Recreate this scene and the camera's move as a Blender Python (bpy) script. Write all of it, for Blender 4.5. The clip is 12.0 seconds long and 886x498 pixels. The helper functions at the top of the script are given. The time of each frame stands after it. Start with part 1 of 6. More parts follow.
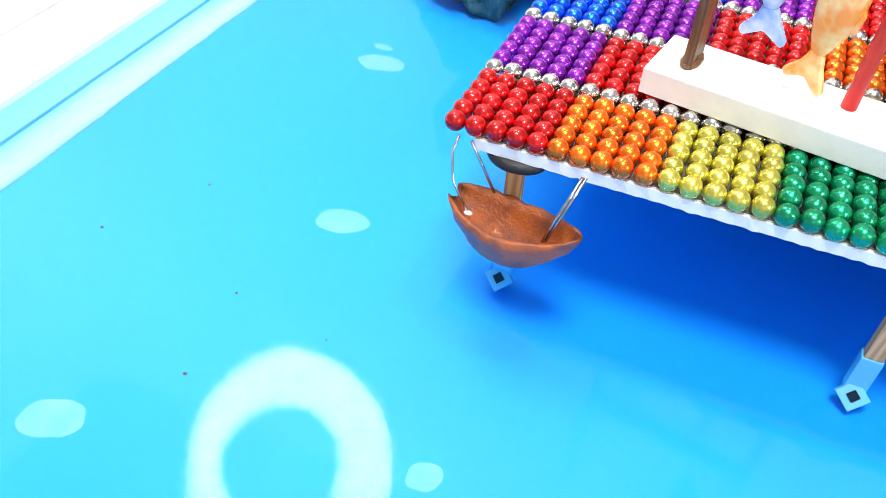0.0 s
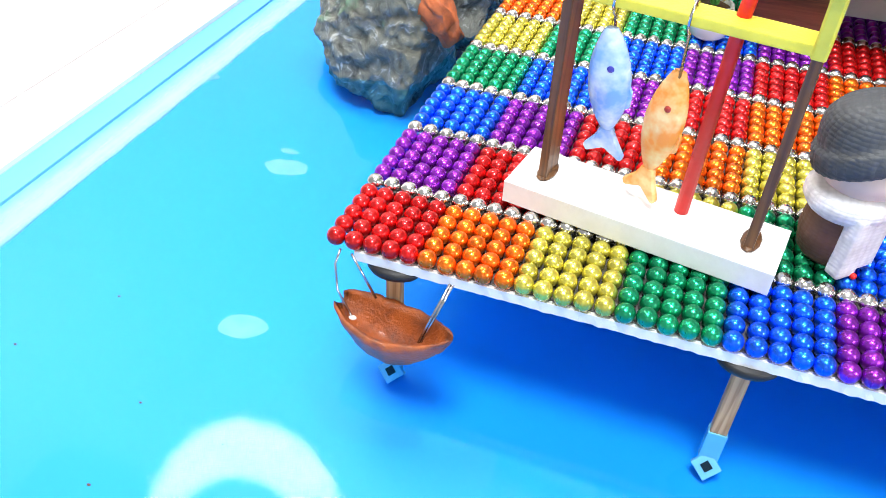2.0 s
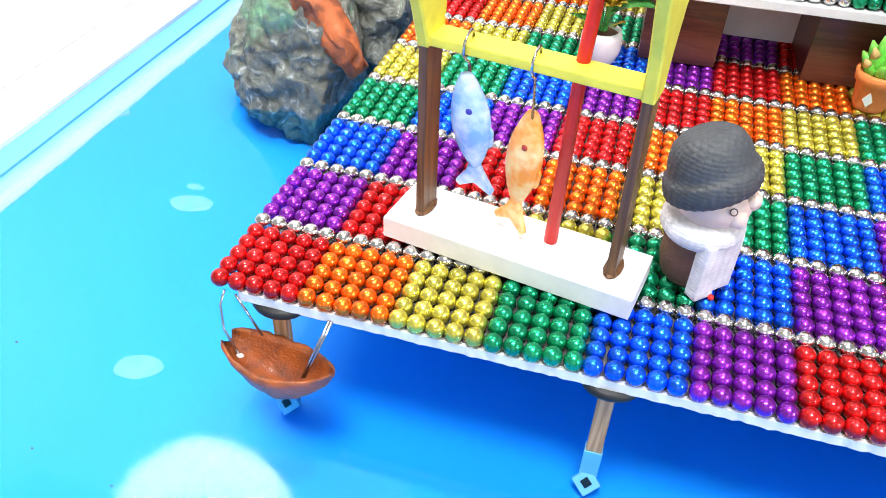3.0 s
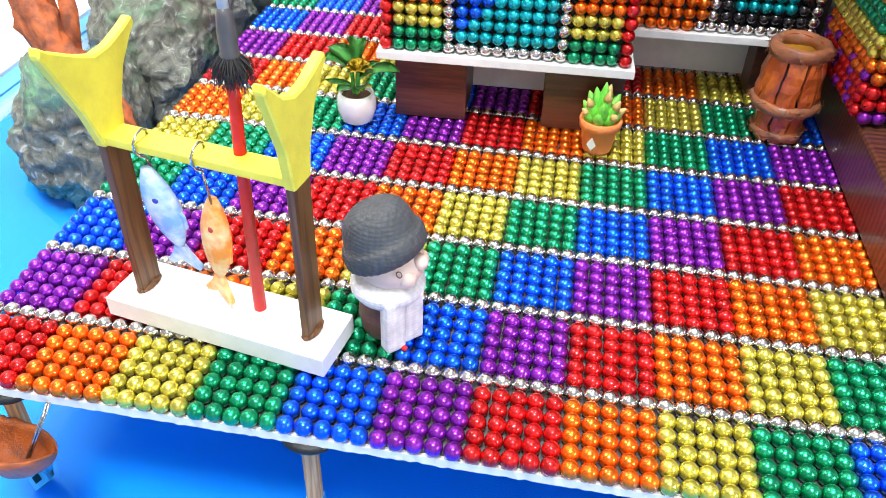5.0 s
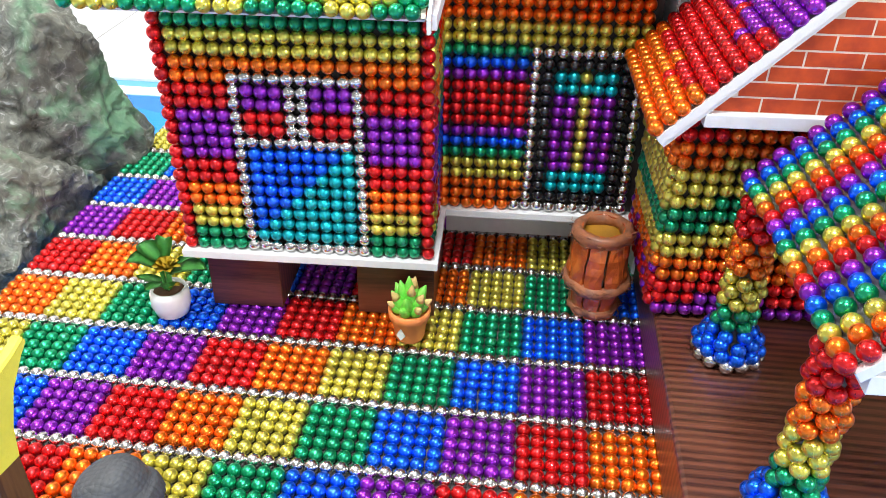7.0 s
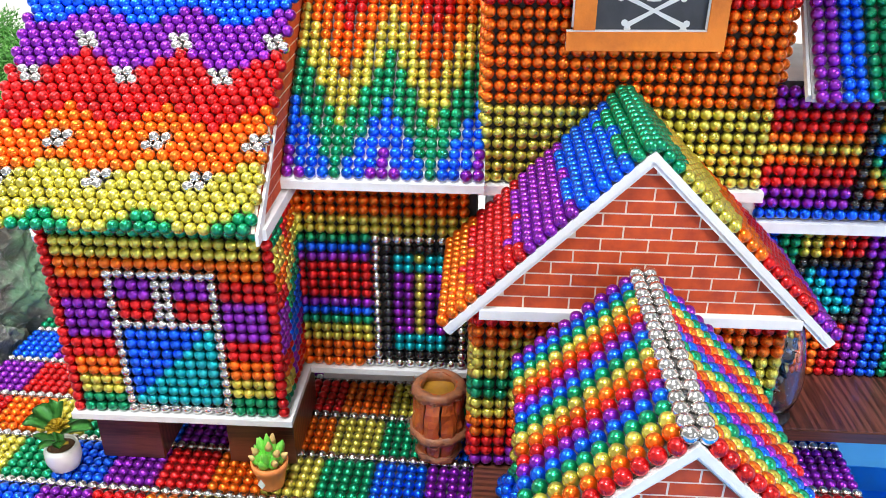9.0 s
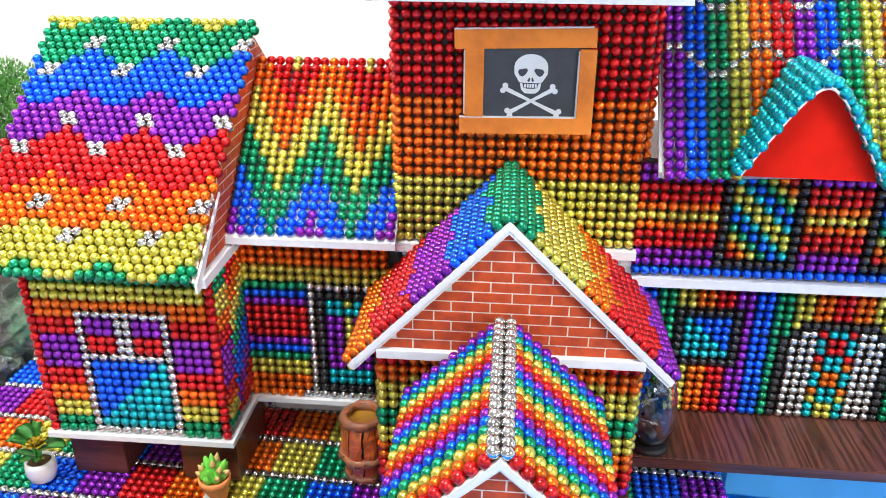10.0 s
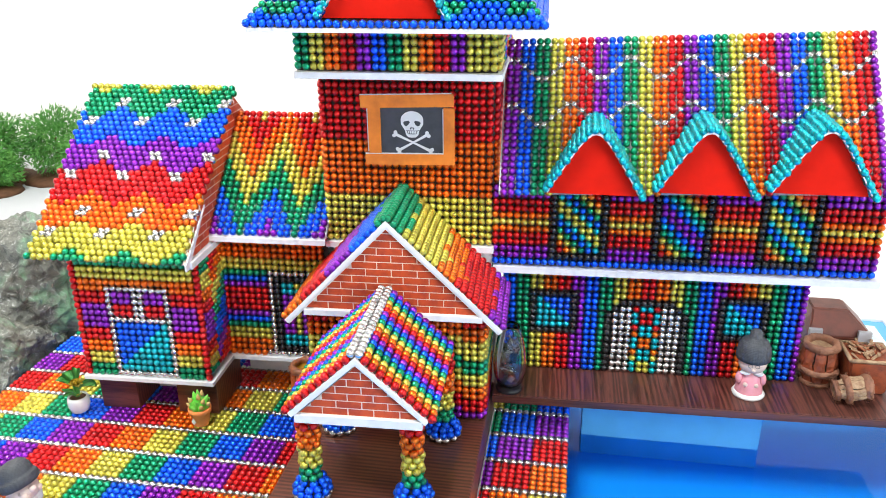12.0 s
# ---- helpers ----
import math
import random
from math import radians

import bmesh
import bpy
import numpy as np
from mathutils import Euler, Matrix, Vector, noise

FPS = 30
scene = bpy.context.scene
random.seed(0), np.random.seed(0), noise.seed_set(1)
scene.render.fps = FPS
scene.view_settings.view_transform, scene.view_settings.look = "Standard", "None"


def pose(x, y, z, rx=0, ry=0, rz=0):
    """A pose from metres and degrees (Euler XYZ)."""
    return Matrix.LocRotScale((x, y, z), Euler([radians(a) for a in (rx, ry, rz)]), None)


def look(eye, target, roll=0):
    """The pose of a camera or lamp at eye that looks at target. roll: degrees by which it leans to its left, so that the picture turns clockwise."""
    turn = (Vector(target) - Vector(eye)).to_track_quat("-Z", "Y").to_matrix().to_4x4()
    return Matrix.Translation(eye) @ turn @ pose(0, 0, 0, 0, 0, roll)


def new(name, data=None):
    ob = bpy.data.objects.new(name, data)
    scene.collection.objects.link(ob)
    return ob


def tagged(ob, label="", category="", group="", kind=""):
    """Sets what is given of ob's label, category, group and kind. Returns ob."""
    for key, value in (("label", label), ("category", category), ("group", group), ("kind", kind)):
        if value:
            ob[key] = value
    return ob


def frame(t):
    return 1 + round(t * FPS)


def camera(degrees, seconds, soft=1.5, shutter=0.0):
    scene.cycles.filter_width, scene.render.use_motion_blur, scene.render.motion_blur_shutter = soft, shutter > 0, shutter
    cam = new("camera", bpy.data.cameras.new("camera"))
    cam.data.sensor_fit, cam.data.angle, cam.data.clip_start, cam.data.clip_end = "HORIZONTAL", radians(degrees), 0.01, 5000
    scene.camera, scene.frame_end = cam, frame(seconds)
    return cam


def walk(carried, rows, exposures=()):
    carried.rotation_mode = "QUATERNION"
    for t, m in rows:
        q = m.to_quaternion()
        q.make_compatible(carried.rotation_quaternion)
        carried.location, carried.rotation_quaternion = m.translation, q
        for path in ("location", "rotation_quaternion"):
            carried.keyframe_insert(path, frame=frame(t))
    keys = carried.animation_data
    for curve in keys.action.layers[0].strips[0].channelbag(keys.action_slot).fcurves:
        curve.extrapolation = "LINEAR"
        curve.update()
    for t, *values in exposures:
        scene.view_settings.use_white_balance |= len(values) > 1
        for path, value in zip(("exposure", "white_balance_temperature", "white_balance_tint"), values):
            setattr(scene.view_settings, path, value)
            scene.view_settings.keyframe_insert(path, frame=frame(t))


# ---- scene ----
# One unit of the plan is one magnetic bead, 5 mm across. Rows: seconds, eye, target, roll in beads.
U = 0.005
WATER, FLOOR = -6.6, -10.0
TX0, TX1, TY0, TY1 = -22.0, 147.0, -75.0, 92.0
PATH = [
    (0, (11.510, -28.757, 21.445), (10.9904, -27.4047, 20.0660), 3.47),
    (0.5, (12.345, -29.240, 23.096), (11.8403, -27.8520, 21.7470), 3.69),
    (1, (13.287, -28.973, 24.358), (12.7950, -27.5588, 23.0319), 3.38),
    (1.5, (13.956, -28.563, 25.533), (13.4806, -27.1313, 24.2194), 3.20),
    (2, (15.467, -28.383, 26.411), (15.0037, -26.9233, 25.1244), 3.13),
    (2.5, (17.457, -27.681, 27.825), (17.0317, -26.2058, 26.5441), 3.04),
    (4.3, (28.003, -26.547, 31.630), (27.6841, -25.0214, 30.3764), 1.30),
    (4.5, (29.146, -26.436, 32.309), (28.8537, -24.9033, 31.0572), 1.44),
    (5, (32.689, -25.599, 33.928), (32.4481, -24.0454, 32.6916), 1.90),
    (5.5, (36.688, -23.621, 35.498), (36.4604, -22.0432, 34.2910), 1.67),
    (6, (39.479, -21.121, 38.107), (39.2714, -19.5216, 36.9245), 1.39),
    (6.5, (42.077, -19.005, 39.894), (41.8794, -17.3696, 38.7596), 1.16),
    (7, (44.080, -17.918, 41.889), (43.8963, -16.2555, 40.7934), 0.94),
    (8.8, (54.133, -21.669, 52.259), (53.9816, -19.9040, 51.3307), 0.61),
    (9, (56.639, -22.502, 53.355), (56.4752, -20.7273, 52.4474), 0.41),
    (9.5, (62.805, -25.981, 56.764), (62.6117, -24.1869, 55.9028), 0.32),
    (10, (68.333, -31.311, 59.975), (68.0981, -29.5064, 59.1468), 0.21),
    (10.5, (74.018, -37.910, 62.021), (73.7376, -36.0985, 61.2200), 0.33),
    (11, (79.468, -45.403, 64.646), (79.1634, -43.5890, 63.8605), 0.55),
    (11.5, (83.609, -54.119, 66.882), (83.3058, -52.2954, 66.1197), 0.32),
    (12, (88.766, -62.269, 68.846), (88.4529, -60.4393, 68.1027), -0.44),
]
cam = camera(57.67, 12.0, soft=0.7)
walk(cam, [(t, look(Vector(e) * U, Vector(g) * U, r)) for t, e, g, r in PATH],
     exposures=[(0.0, 0.0), (4.5, 0.05), (5.5, 0.03), (7.0, -0.1), (9.0, -0.2), (12.0, -0.22)])

# ---------------------------------------------------------------- light
world = bpy.data.worlds.new("studio")
scene.world = world
world.use_nodes = True
bg = world.node_tree.nodes["Background"]
bg.inputs["Color"].default_value = (0.95, 0.985, 1.0, 1)
bg.inputs["Strength"].default_value = 0.46


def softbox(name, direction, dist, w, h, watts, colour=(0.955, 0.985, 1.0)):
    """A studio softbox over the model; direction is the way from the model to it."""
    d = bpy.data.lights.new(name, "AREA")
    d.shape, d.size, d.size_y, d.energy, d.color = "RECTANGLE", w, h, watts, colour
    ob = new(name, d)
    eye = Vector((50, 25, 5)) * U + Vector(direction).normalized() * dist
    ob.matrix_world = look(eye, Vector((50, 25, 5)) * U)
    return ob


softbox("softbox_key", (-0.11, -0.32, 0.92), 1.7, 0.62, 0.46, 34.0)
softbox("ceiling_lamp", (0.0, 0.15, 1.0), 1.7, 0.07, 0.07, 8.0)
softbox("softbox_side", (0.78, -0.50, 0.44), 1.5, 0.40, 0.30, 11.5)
# unseen fill lamp, added to lift the fronts and the water under the shelf
softbox("fill_front", (0.05, -0.90, 0.42), 2.2, 1.1, 0.6, 3.6, (0.94, 0.97, 1.0))


# ---------------------------------------------------------------- materials
def nodes_of(name):
    m = bpy.data.materials.new(name)
    m.use_nodes = True
    return m, m.node_tree, m.node_tree.nodes["Principled BSDF"]


def link(tree, a, b):
    tree.links.new(a, b)


def coords(tree, scale=(1, 1, 1), rot=(0, 0, 0)):
    tc = tree.nodes.new("ShaderNodeTexCoord")
    mp = tree.nodes.new("ShaderNodeMapping")
    mp.inputs["Scale"].default_value = scale
    mp.inputs["Rotation"].default_value = rot
    link(tree, tc.outputs["Object"], mp.inputs["Vector"])
    return mp.outputs["Vector"]


def noise_tex(tree, vec, scale, detail=4.0, rough=0.55, dist=0.0):
    n = tree.nodes.new("ShaderNodeTexNoise")
    n.inputs["Scale"].default_value = scale
    n.inputs["Detail"].default_value = detail
    n.inputs["Roughness"].default_value = rough
    n.inputs["Distortion"].default_value = dist
    link(tree, vec, n.inputs["Vector"])
    return n.outputs["Fac"]


def ramp(tree, fac, stops):
    r = tree.nodes.new("ShaderNodeValToRGB")
    while len(r.color_ramp.elements) < len(stops):
        r.color_ramp.elements.new(0.5)
    for e, (p, c) in zip(r.color_ramp.elements, stops):
        e.position, e.color = p, (*c, 1)
    link(tree, fac, r.inputs["Fac"])
    return r.outputs["Color"]


def mix(tree, fac, a, b):
    n = tree.nodes.new("ShaderNodeMix")
    n.data_type = "RGBA"
    if isinstance(fac, float):
        n.inputs["Factor"].default_value = fac
    else:
        link(tree, fac, n.inputs["Factor"])
    for sock, v in ((n.inputs["A"], a), (n.inputs["B"], b)):
        if isinstance(v, tuple):
            sock.default_value = (*v, 1)
        else:
            link(tree, v, sock)
    return n.outputs["Result"]


def bump(tree, bsdf, height, strength, dist=0.0005):
    b = tree.nodes.new("ShaderNodeBump")
    b.inputs["Strength"].default_value = strength
    b.inputs["Distance"].default_value = dist
    link(tree, height, b.inputs["Height"])
    link(tree, b.outputs["Normal"], bsdf.inputs["Normal"])


def shade(c, k):
    return tuple(min(1.0, v * k) for v in c)


def surface(name, col, rough=0.5, metal=0.0, coat=0.0, var=0.18, scale=120.0, relief=0.15, fine=900.0, col2=None):
    """A painted or moulded surface: two scales of tone, and fine relief."""
    m, t, p = nodes_of(name)
    v = coords(t)
    big, small = noise_tex(t, v, scale, 3), noise_tex(t, v, fine, 5)
    c2 = col2 or shade(col, 1 - var * 2)
    a = ramp(t, big, [(0.35, c2), (0.6, col)])
    b = mix(t, small, a, shade(col, 1 + var * 0.6))
    link(t, mix(t, 0.35, a, b), p.inputs["Base Color"])
    p.inputs["Roughness"].default_value = rough
    p.inputs["Metallic"].default_value = metal
    p.inputs["Coat Weight"].default_value = coat
    p.inputs["Coat Roughness"].default_value = 0.08
    if relief:
        bump(t, p, small, relief)
    return m


def bead_paint(name, col, rough=0.27, metal=0.8, coat=0.4):
    """Candy metallic paint on a small magnet ball; each ball a little lighter or darker."""
    m, t, p = nodes_of(name)
    g = t.nodes.new("ShaderNodeNewGeometry")
    o = t.nodes.new("ShaderNodeObjectInfo")
    add = t.nodes.new("ShaderNodeMath")
    add.operation = "ADD"
    link(t, g.outputs["Random Per Island"], add.inputs[0])
    link(t, o.outputs["Random"], add.inputs[1])
    fr = t.nodes.new("ShaderNodeMath")
    fr.operation = "FRACT"
    link(t, add.outputs[0], fr.inputs[0])
    link(t, ramp(t, fr.outputs[0], [(0.0, shade(col, 0.80)), (0.5, col), (1.0, shade(col, 1.15))]), p.inputs["Base Color"])
    rr = t.nodes.new("ShaderNodeMapRange")
    rr.inputs["To Min"].default_value = rough - 0.05
    rr.inputs["To Max"].default_value = rough + 0.09
    link(t, noise_tex(t, coords(t), 400, 4), rr.inputs["Value"])
    link(t, rr.outputs["Result"], p.inputs["Roughness"])
    p.inputs["Metallic"].default_value = metal
    p.inputs["Coat Weight"].default_value = coat
    p.inputs["Coat Roughness"].default_value = 0.05
    return m


def wood(name, dark, light, along="x", scale=60.0, rough=0.35, coat=0.2, rings=2.0):
    m, t, p = nodes_of(name)
    sc = {"x": (0.06, 1, 1), "y": (1, 0.06, 1), "z": (1, 1, 0.06)}[along]
    v = coords(t, sc)
    n1, n2 = noise_tex(t, v, scale * 4, 6, 0.6, 1.2), noise_tex(t, v, scale * 18, 5, 0.7, 0.3)
    mid = tuple((a + b) / 2 for a, b in zip(dark, light))
    c1 = ramp(t, n1, [(0.3, dark), (0.48, mid), (0.58, shade(dark, 0.8)), (0.72, light)])
    c2 = ramp(t, n2, [(0.35, shade(dark, 0.6)), (0.65, light)])
    w = t.nodes.new("ShaderNodeTexWave")
    w.bands_direction = "Y" if along == "x" else "X"
    w.inputs["Scale"].default_value = scale * rings
    w.inputs["Distortion"].default_value = 9.0 if along == "x" else 26.0
    w.inputs["Detail"].default_value = 4.0
    w.inputs["Detail Scale"].default_value = 0.35 if along == "x" else 0.8
    link(t, v, w.inputs["Vector"])
    c3 = ramp(t, w.outputs["Fac"], [(0.15, shade(dark, 0.5)), (0.5, mid), (0.85, light)])
    link(t, mix(t, 0.4, mix(t, 0.35, c1, c2), c3), p.inputs["Base Color"])
    p.inputs["Roughness"].default_value = rough
    p.inputs["Coat Weight"].default_value = coat
    p.inputs["Coat Roughness"].default_value = 0.15
    bump(t, p, n2, 0.12, 0.0003)
    return m


def knit(name, col):
    """Stitches moulded in resin: rows of little humps."""
    m, t, p = nodes_of(name)
    v = coords(t, (1, 1, 1.5))
    n = noise_tex(t, v, 150, 4)
    w = t.nodes.new("ShaderNodeTexVoronoi")
    w.inputs["Scale"].default_value = 620
    w.inputs["Randomness"].default_value = 0.25
    link(t, v, w.inputs["Vector"])
    c = ramp(t, n, [(0.3, shade(col, 0.75)), (0.7, shade(col, 1.25))])
    link(t, mix(t, 0.3, c, mix(t, w.outputs["Distance"], shade(col, 1.4), shade(col, 0.4))), p.inputs["Base Color"])
    p.inputs["Roughness"].default_value = 0.6
    b = t.nodes.new("ShaderNodeBump")
    b.invert = True
    b.inputs["Strength"].default_value = 0.4
    b.inputs["Distance"].default_value = 0.0007
    link(t, w.outputs["Distance"], b.inputs["Height"])
    link(t, b.outputs["Normal"], p.inputs["Normal"])
    return m


def rock_mat():
    """Grey stone with cracks, pale veins, brown stain and patches of moss, still wet."""
    m, t, p = nodes_of("rock")
    v = coords(t)
    n1, n2, n3 = noise_tex(t, v, 28, 6, 0.6), noise_tex(t, v, 120, 10, 0.68, 2.2), noise_tex(t, v, 17, 5, 0.6, 0.6)
    w = t.nodes.new("ShaderNodeTexVoronoi")
    w.feature = "DISTANCE_TO_EDGE"
    w.inputs["Scale"].default_value = 26
    bent = t.nodes.new("ShaderNodeMix")
    bent.data_type = "VECTOR"
    bent.inputs["Factor"].default_value = 0.012
    link(t, v, bent.inputs["A"])
    nz = t.nodes.new("ShaderNodeTexNoise")
    nz.inputs["Scale"].default_value = 60
    link(t, v, nz.inputs["Vector"])
    link(t, nz.outputs["Color"], bent.inputs["B"])
    link(t, bent.outputs["Result"], w.inputs["Vector"])
    crack = ramp(t, w.outputs["Distance"], [(0.0, (0, 0, 0)), (0.05, (1, 1, 1))])
    c = ramp(t, n2, [(0.28, (0.05, 0.05, 0.046)), (0.42, (0.135, 0.14, 0.12)), (0.57, (0.225, 0.23, 0.195)), (0.65, (0.55, 0.56, 0.52))])
    c = mix(t, ramp(t, n1, [(0.46, (0, 0, 0)), (0.66, (0.6, 0.6, 0.6))]), c, (0.22, 0.205, 0.15))
    c = mix(t, ramp(t, n3, [(0.53, (0, 0, 0)), (0.64, (0.75, 0.75, 0.75))]), c, (0.20, 0.47, 0.25))
    link(t, mix(t, crack, mix(t, 0.55, c, (0.02, 0.02, 0.02)), c), p.inputs["Base Color"])
    rr = t.nodes.new("ShaderNodeMapRange")
    rr.inputs["From Min"].default_value = 0.35
    rr.inputs["From Max"].default_value = 0.65
    rr.inputs["To Min"].default_value = 0.22
    rr.inputs["To Max"].default_value = 0.6
    link(t, n1, rr.inputs["Value"])
    link(t, rr.outputs["Result"], p.inputs["Roughness"])
    h = t.nodes.new("ShaderNodeMath")
    h.operation = "MULTIPLY_ADD"
    h.inputs[1].default_value = 0.25
    link(t, crack, h.inputs[0])
    link(t, n2, h.inputs[2])
    bump(t, p, h.outputs[0], 0.8, 0.0025)
    return m


def water_mat():
    m = bpy.data.materials.new("water")
    m.use_nodes = True
    t = m.node_tree
    t.nodes.remove(t.nodes["Principled BSDF"])
    out = t.nodes["Material Output"]
    tr, gl = t.nodes.new("ShaderNodeBsdfTransparent"), t.nodes.new("ShaderNodeBsdfGlossy")
    fr, mx = t.nodes.new("ShaderNodeFresnel"), t.nodes.new("ShaderNodeMixShader")
    tr.inputs["Color"].default_value = (0.68, 0.95, 1.0, 1)
    gl.inputs["Roughness"].default_value = 0.05
    fr.inputs["IOR"].default_value = 1.36
    b = t.nodes.new("ShaderNodeBump")
    b.inputs["Strength"].default_value = 0.08
    b.inputs["Distance"].default_value = 0.002
    link(t, noise_tex(t, coords(t), 22, 2, 0.4), b.inputs["Height"])
    link(t, b.outputs["Normal"], gl.inputs["Normal"])
    link(t, b.outputs["Normal"], fr.inputs["Normal"])
    link(t, fr.outputs["Fac"], mx.inputs["Fac"])
    link(t, tr.outputs[0], mx.inputs[1])
    link(t, gl.outputs[0], mx.inputs[2])
    link(t, mx.outputs[0], out.inputs["Surface"])
    return m


def pale_spot_mat():
    """A thin pale layer of uneven, low opacity, lying on the water."""
    m = bpy.data.materials.new("pale_see_through")
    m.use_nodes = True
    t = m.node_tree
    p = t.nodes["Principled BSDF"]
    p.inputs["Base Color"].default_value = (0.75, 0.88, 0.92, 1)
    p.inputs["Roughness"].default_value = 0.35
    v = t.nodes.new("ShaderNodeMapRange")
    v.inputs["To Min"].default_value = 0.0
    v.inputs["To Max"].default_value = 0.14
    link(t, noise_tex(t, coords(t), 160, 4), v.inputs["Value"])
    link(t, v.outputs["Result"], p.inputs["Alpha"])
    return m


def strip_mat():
    """A pale strip, densest along its middle and feathered towards both sides."""
    m, t, p = nodes_of("pale_strip")
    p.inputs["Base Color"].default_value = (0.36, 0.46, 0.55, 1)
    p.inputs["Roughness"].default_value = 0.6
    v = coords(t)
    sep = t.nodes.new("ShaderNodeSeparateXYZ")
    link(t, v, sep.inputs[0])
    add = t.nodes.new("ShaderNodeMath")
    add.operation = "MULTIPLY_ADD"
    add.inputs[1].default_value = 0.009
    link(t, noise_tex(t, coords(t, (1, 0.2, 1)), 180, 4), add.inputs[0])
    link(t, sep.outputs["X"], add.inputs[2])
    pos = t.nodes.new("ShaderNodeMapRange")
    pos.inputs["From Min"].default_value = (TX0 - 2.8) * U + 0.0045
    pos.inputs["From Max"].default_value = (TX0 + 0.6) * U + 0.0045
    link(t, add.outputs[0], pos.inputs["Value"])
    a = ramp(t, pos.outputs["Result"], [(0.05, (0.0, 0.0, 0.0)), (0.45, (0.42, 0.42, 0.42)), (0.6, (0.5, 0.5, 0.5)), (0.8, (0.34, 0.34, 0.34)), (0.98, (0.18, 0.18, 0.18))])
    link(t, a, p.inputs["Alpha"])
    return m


def glass_mat():
    m, _, p = nodes_of("clear_glass")
    p.inputs["Base Color"].default_value = (0.92, 0.96, 1.0, 1)
    p.inputs["Transmission Weight"].default_value = 1.0
    p.inputs["Roughness"].default_value = 0.03
    p.inputs["IOR"].default_value = 1.45
    return m


def glow_mat(strength, name="lamp_glow"):
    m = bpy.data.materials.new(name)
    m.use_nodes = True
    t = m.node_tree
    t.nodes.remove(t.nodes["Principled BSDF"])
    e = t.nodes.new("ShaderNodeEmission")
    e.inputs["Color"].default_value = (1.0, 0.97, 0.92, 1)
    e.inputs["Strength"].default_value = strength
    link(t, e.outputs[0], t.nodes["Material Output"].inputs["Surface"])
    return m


BEAD = {
    "R": bead_paint("bead_red", (0.68, 0.013, 0.015)),
    "O": bead_paint("bead_orange", (0.86, 0.17, 0.008)),
    "Y": bead_paint("bead_yellow", (0.65, 0.58, 0.09)),
    "G": bead_paint("bead_green", (0.005, 0.32, 0.14)),
    "B": bead_paint("bead_blue", (0.004, 0.13, 0.86)),
    "P": bead_paint("bead_purple", (0.265, 0.021, 0.45)),
    "T": bead_paint("bead_teal", (0.005, 0.47, 0.53)),
    "S": bead_paint("bead_silver", (0.66, 0.64, 0.62), 0.2, 1.0, 0.0),
    "K": bead_paint("bead_black", (0.012, 0.011, 0.013), 0.22, 0.3, 0.8),
}
TINTS = "ROYGBPTSK"
RAINBOW = "ROYGBP"
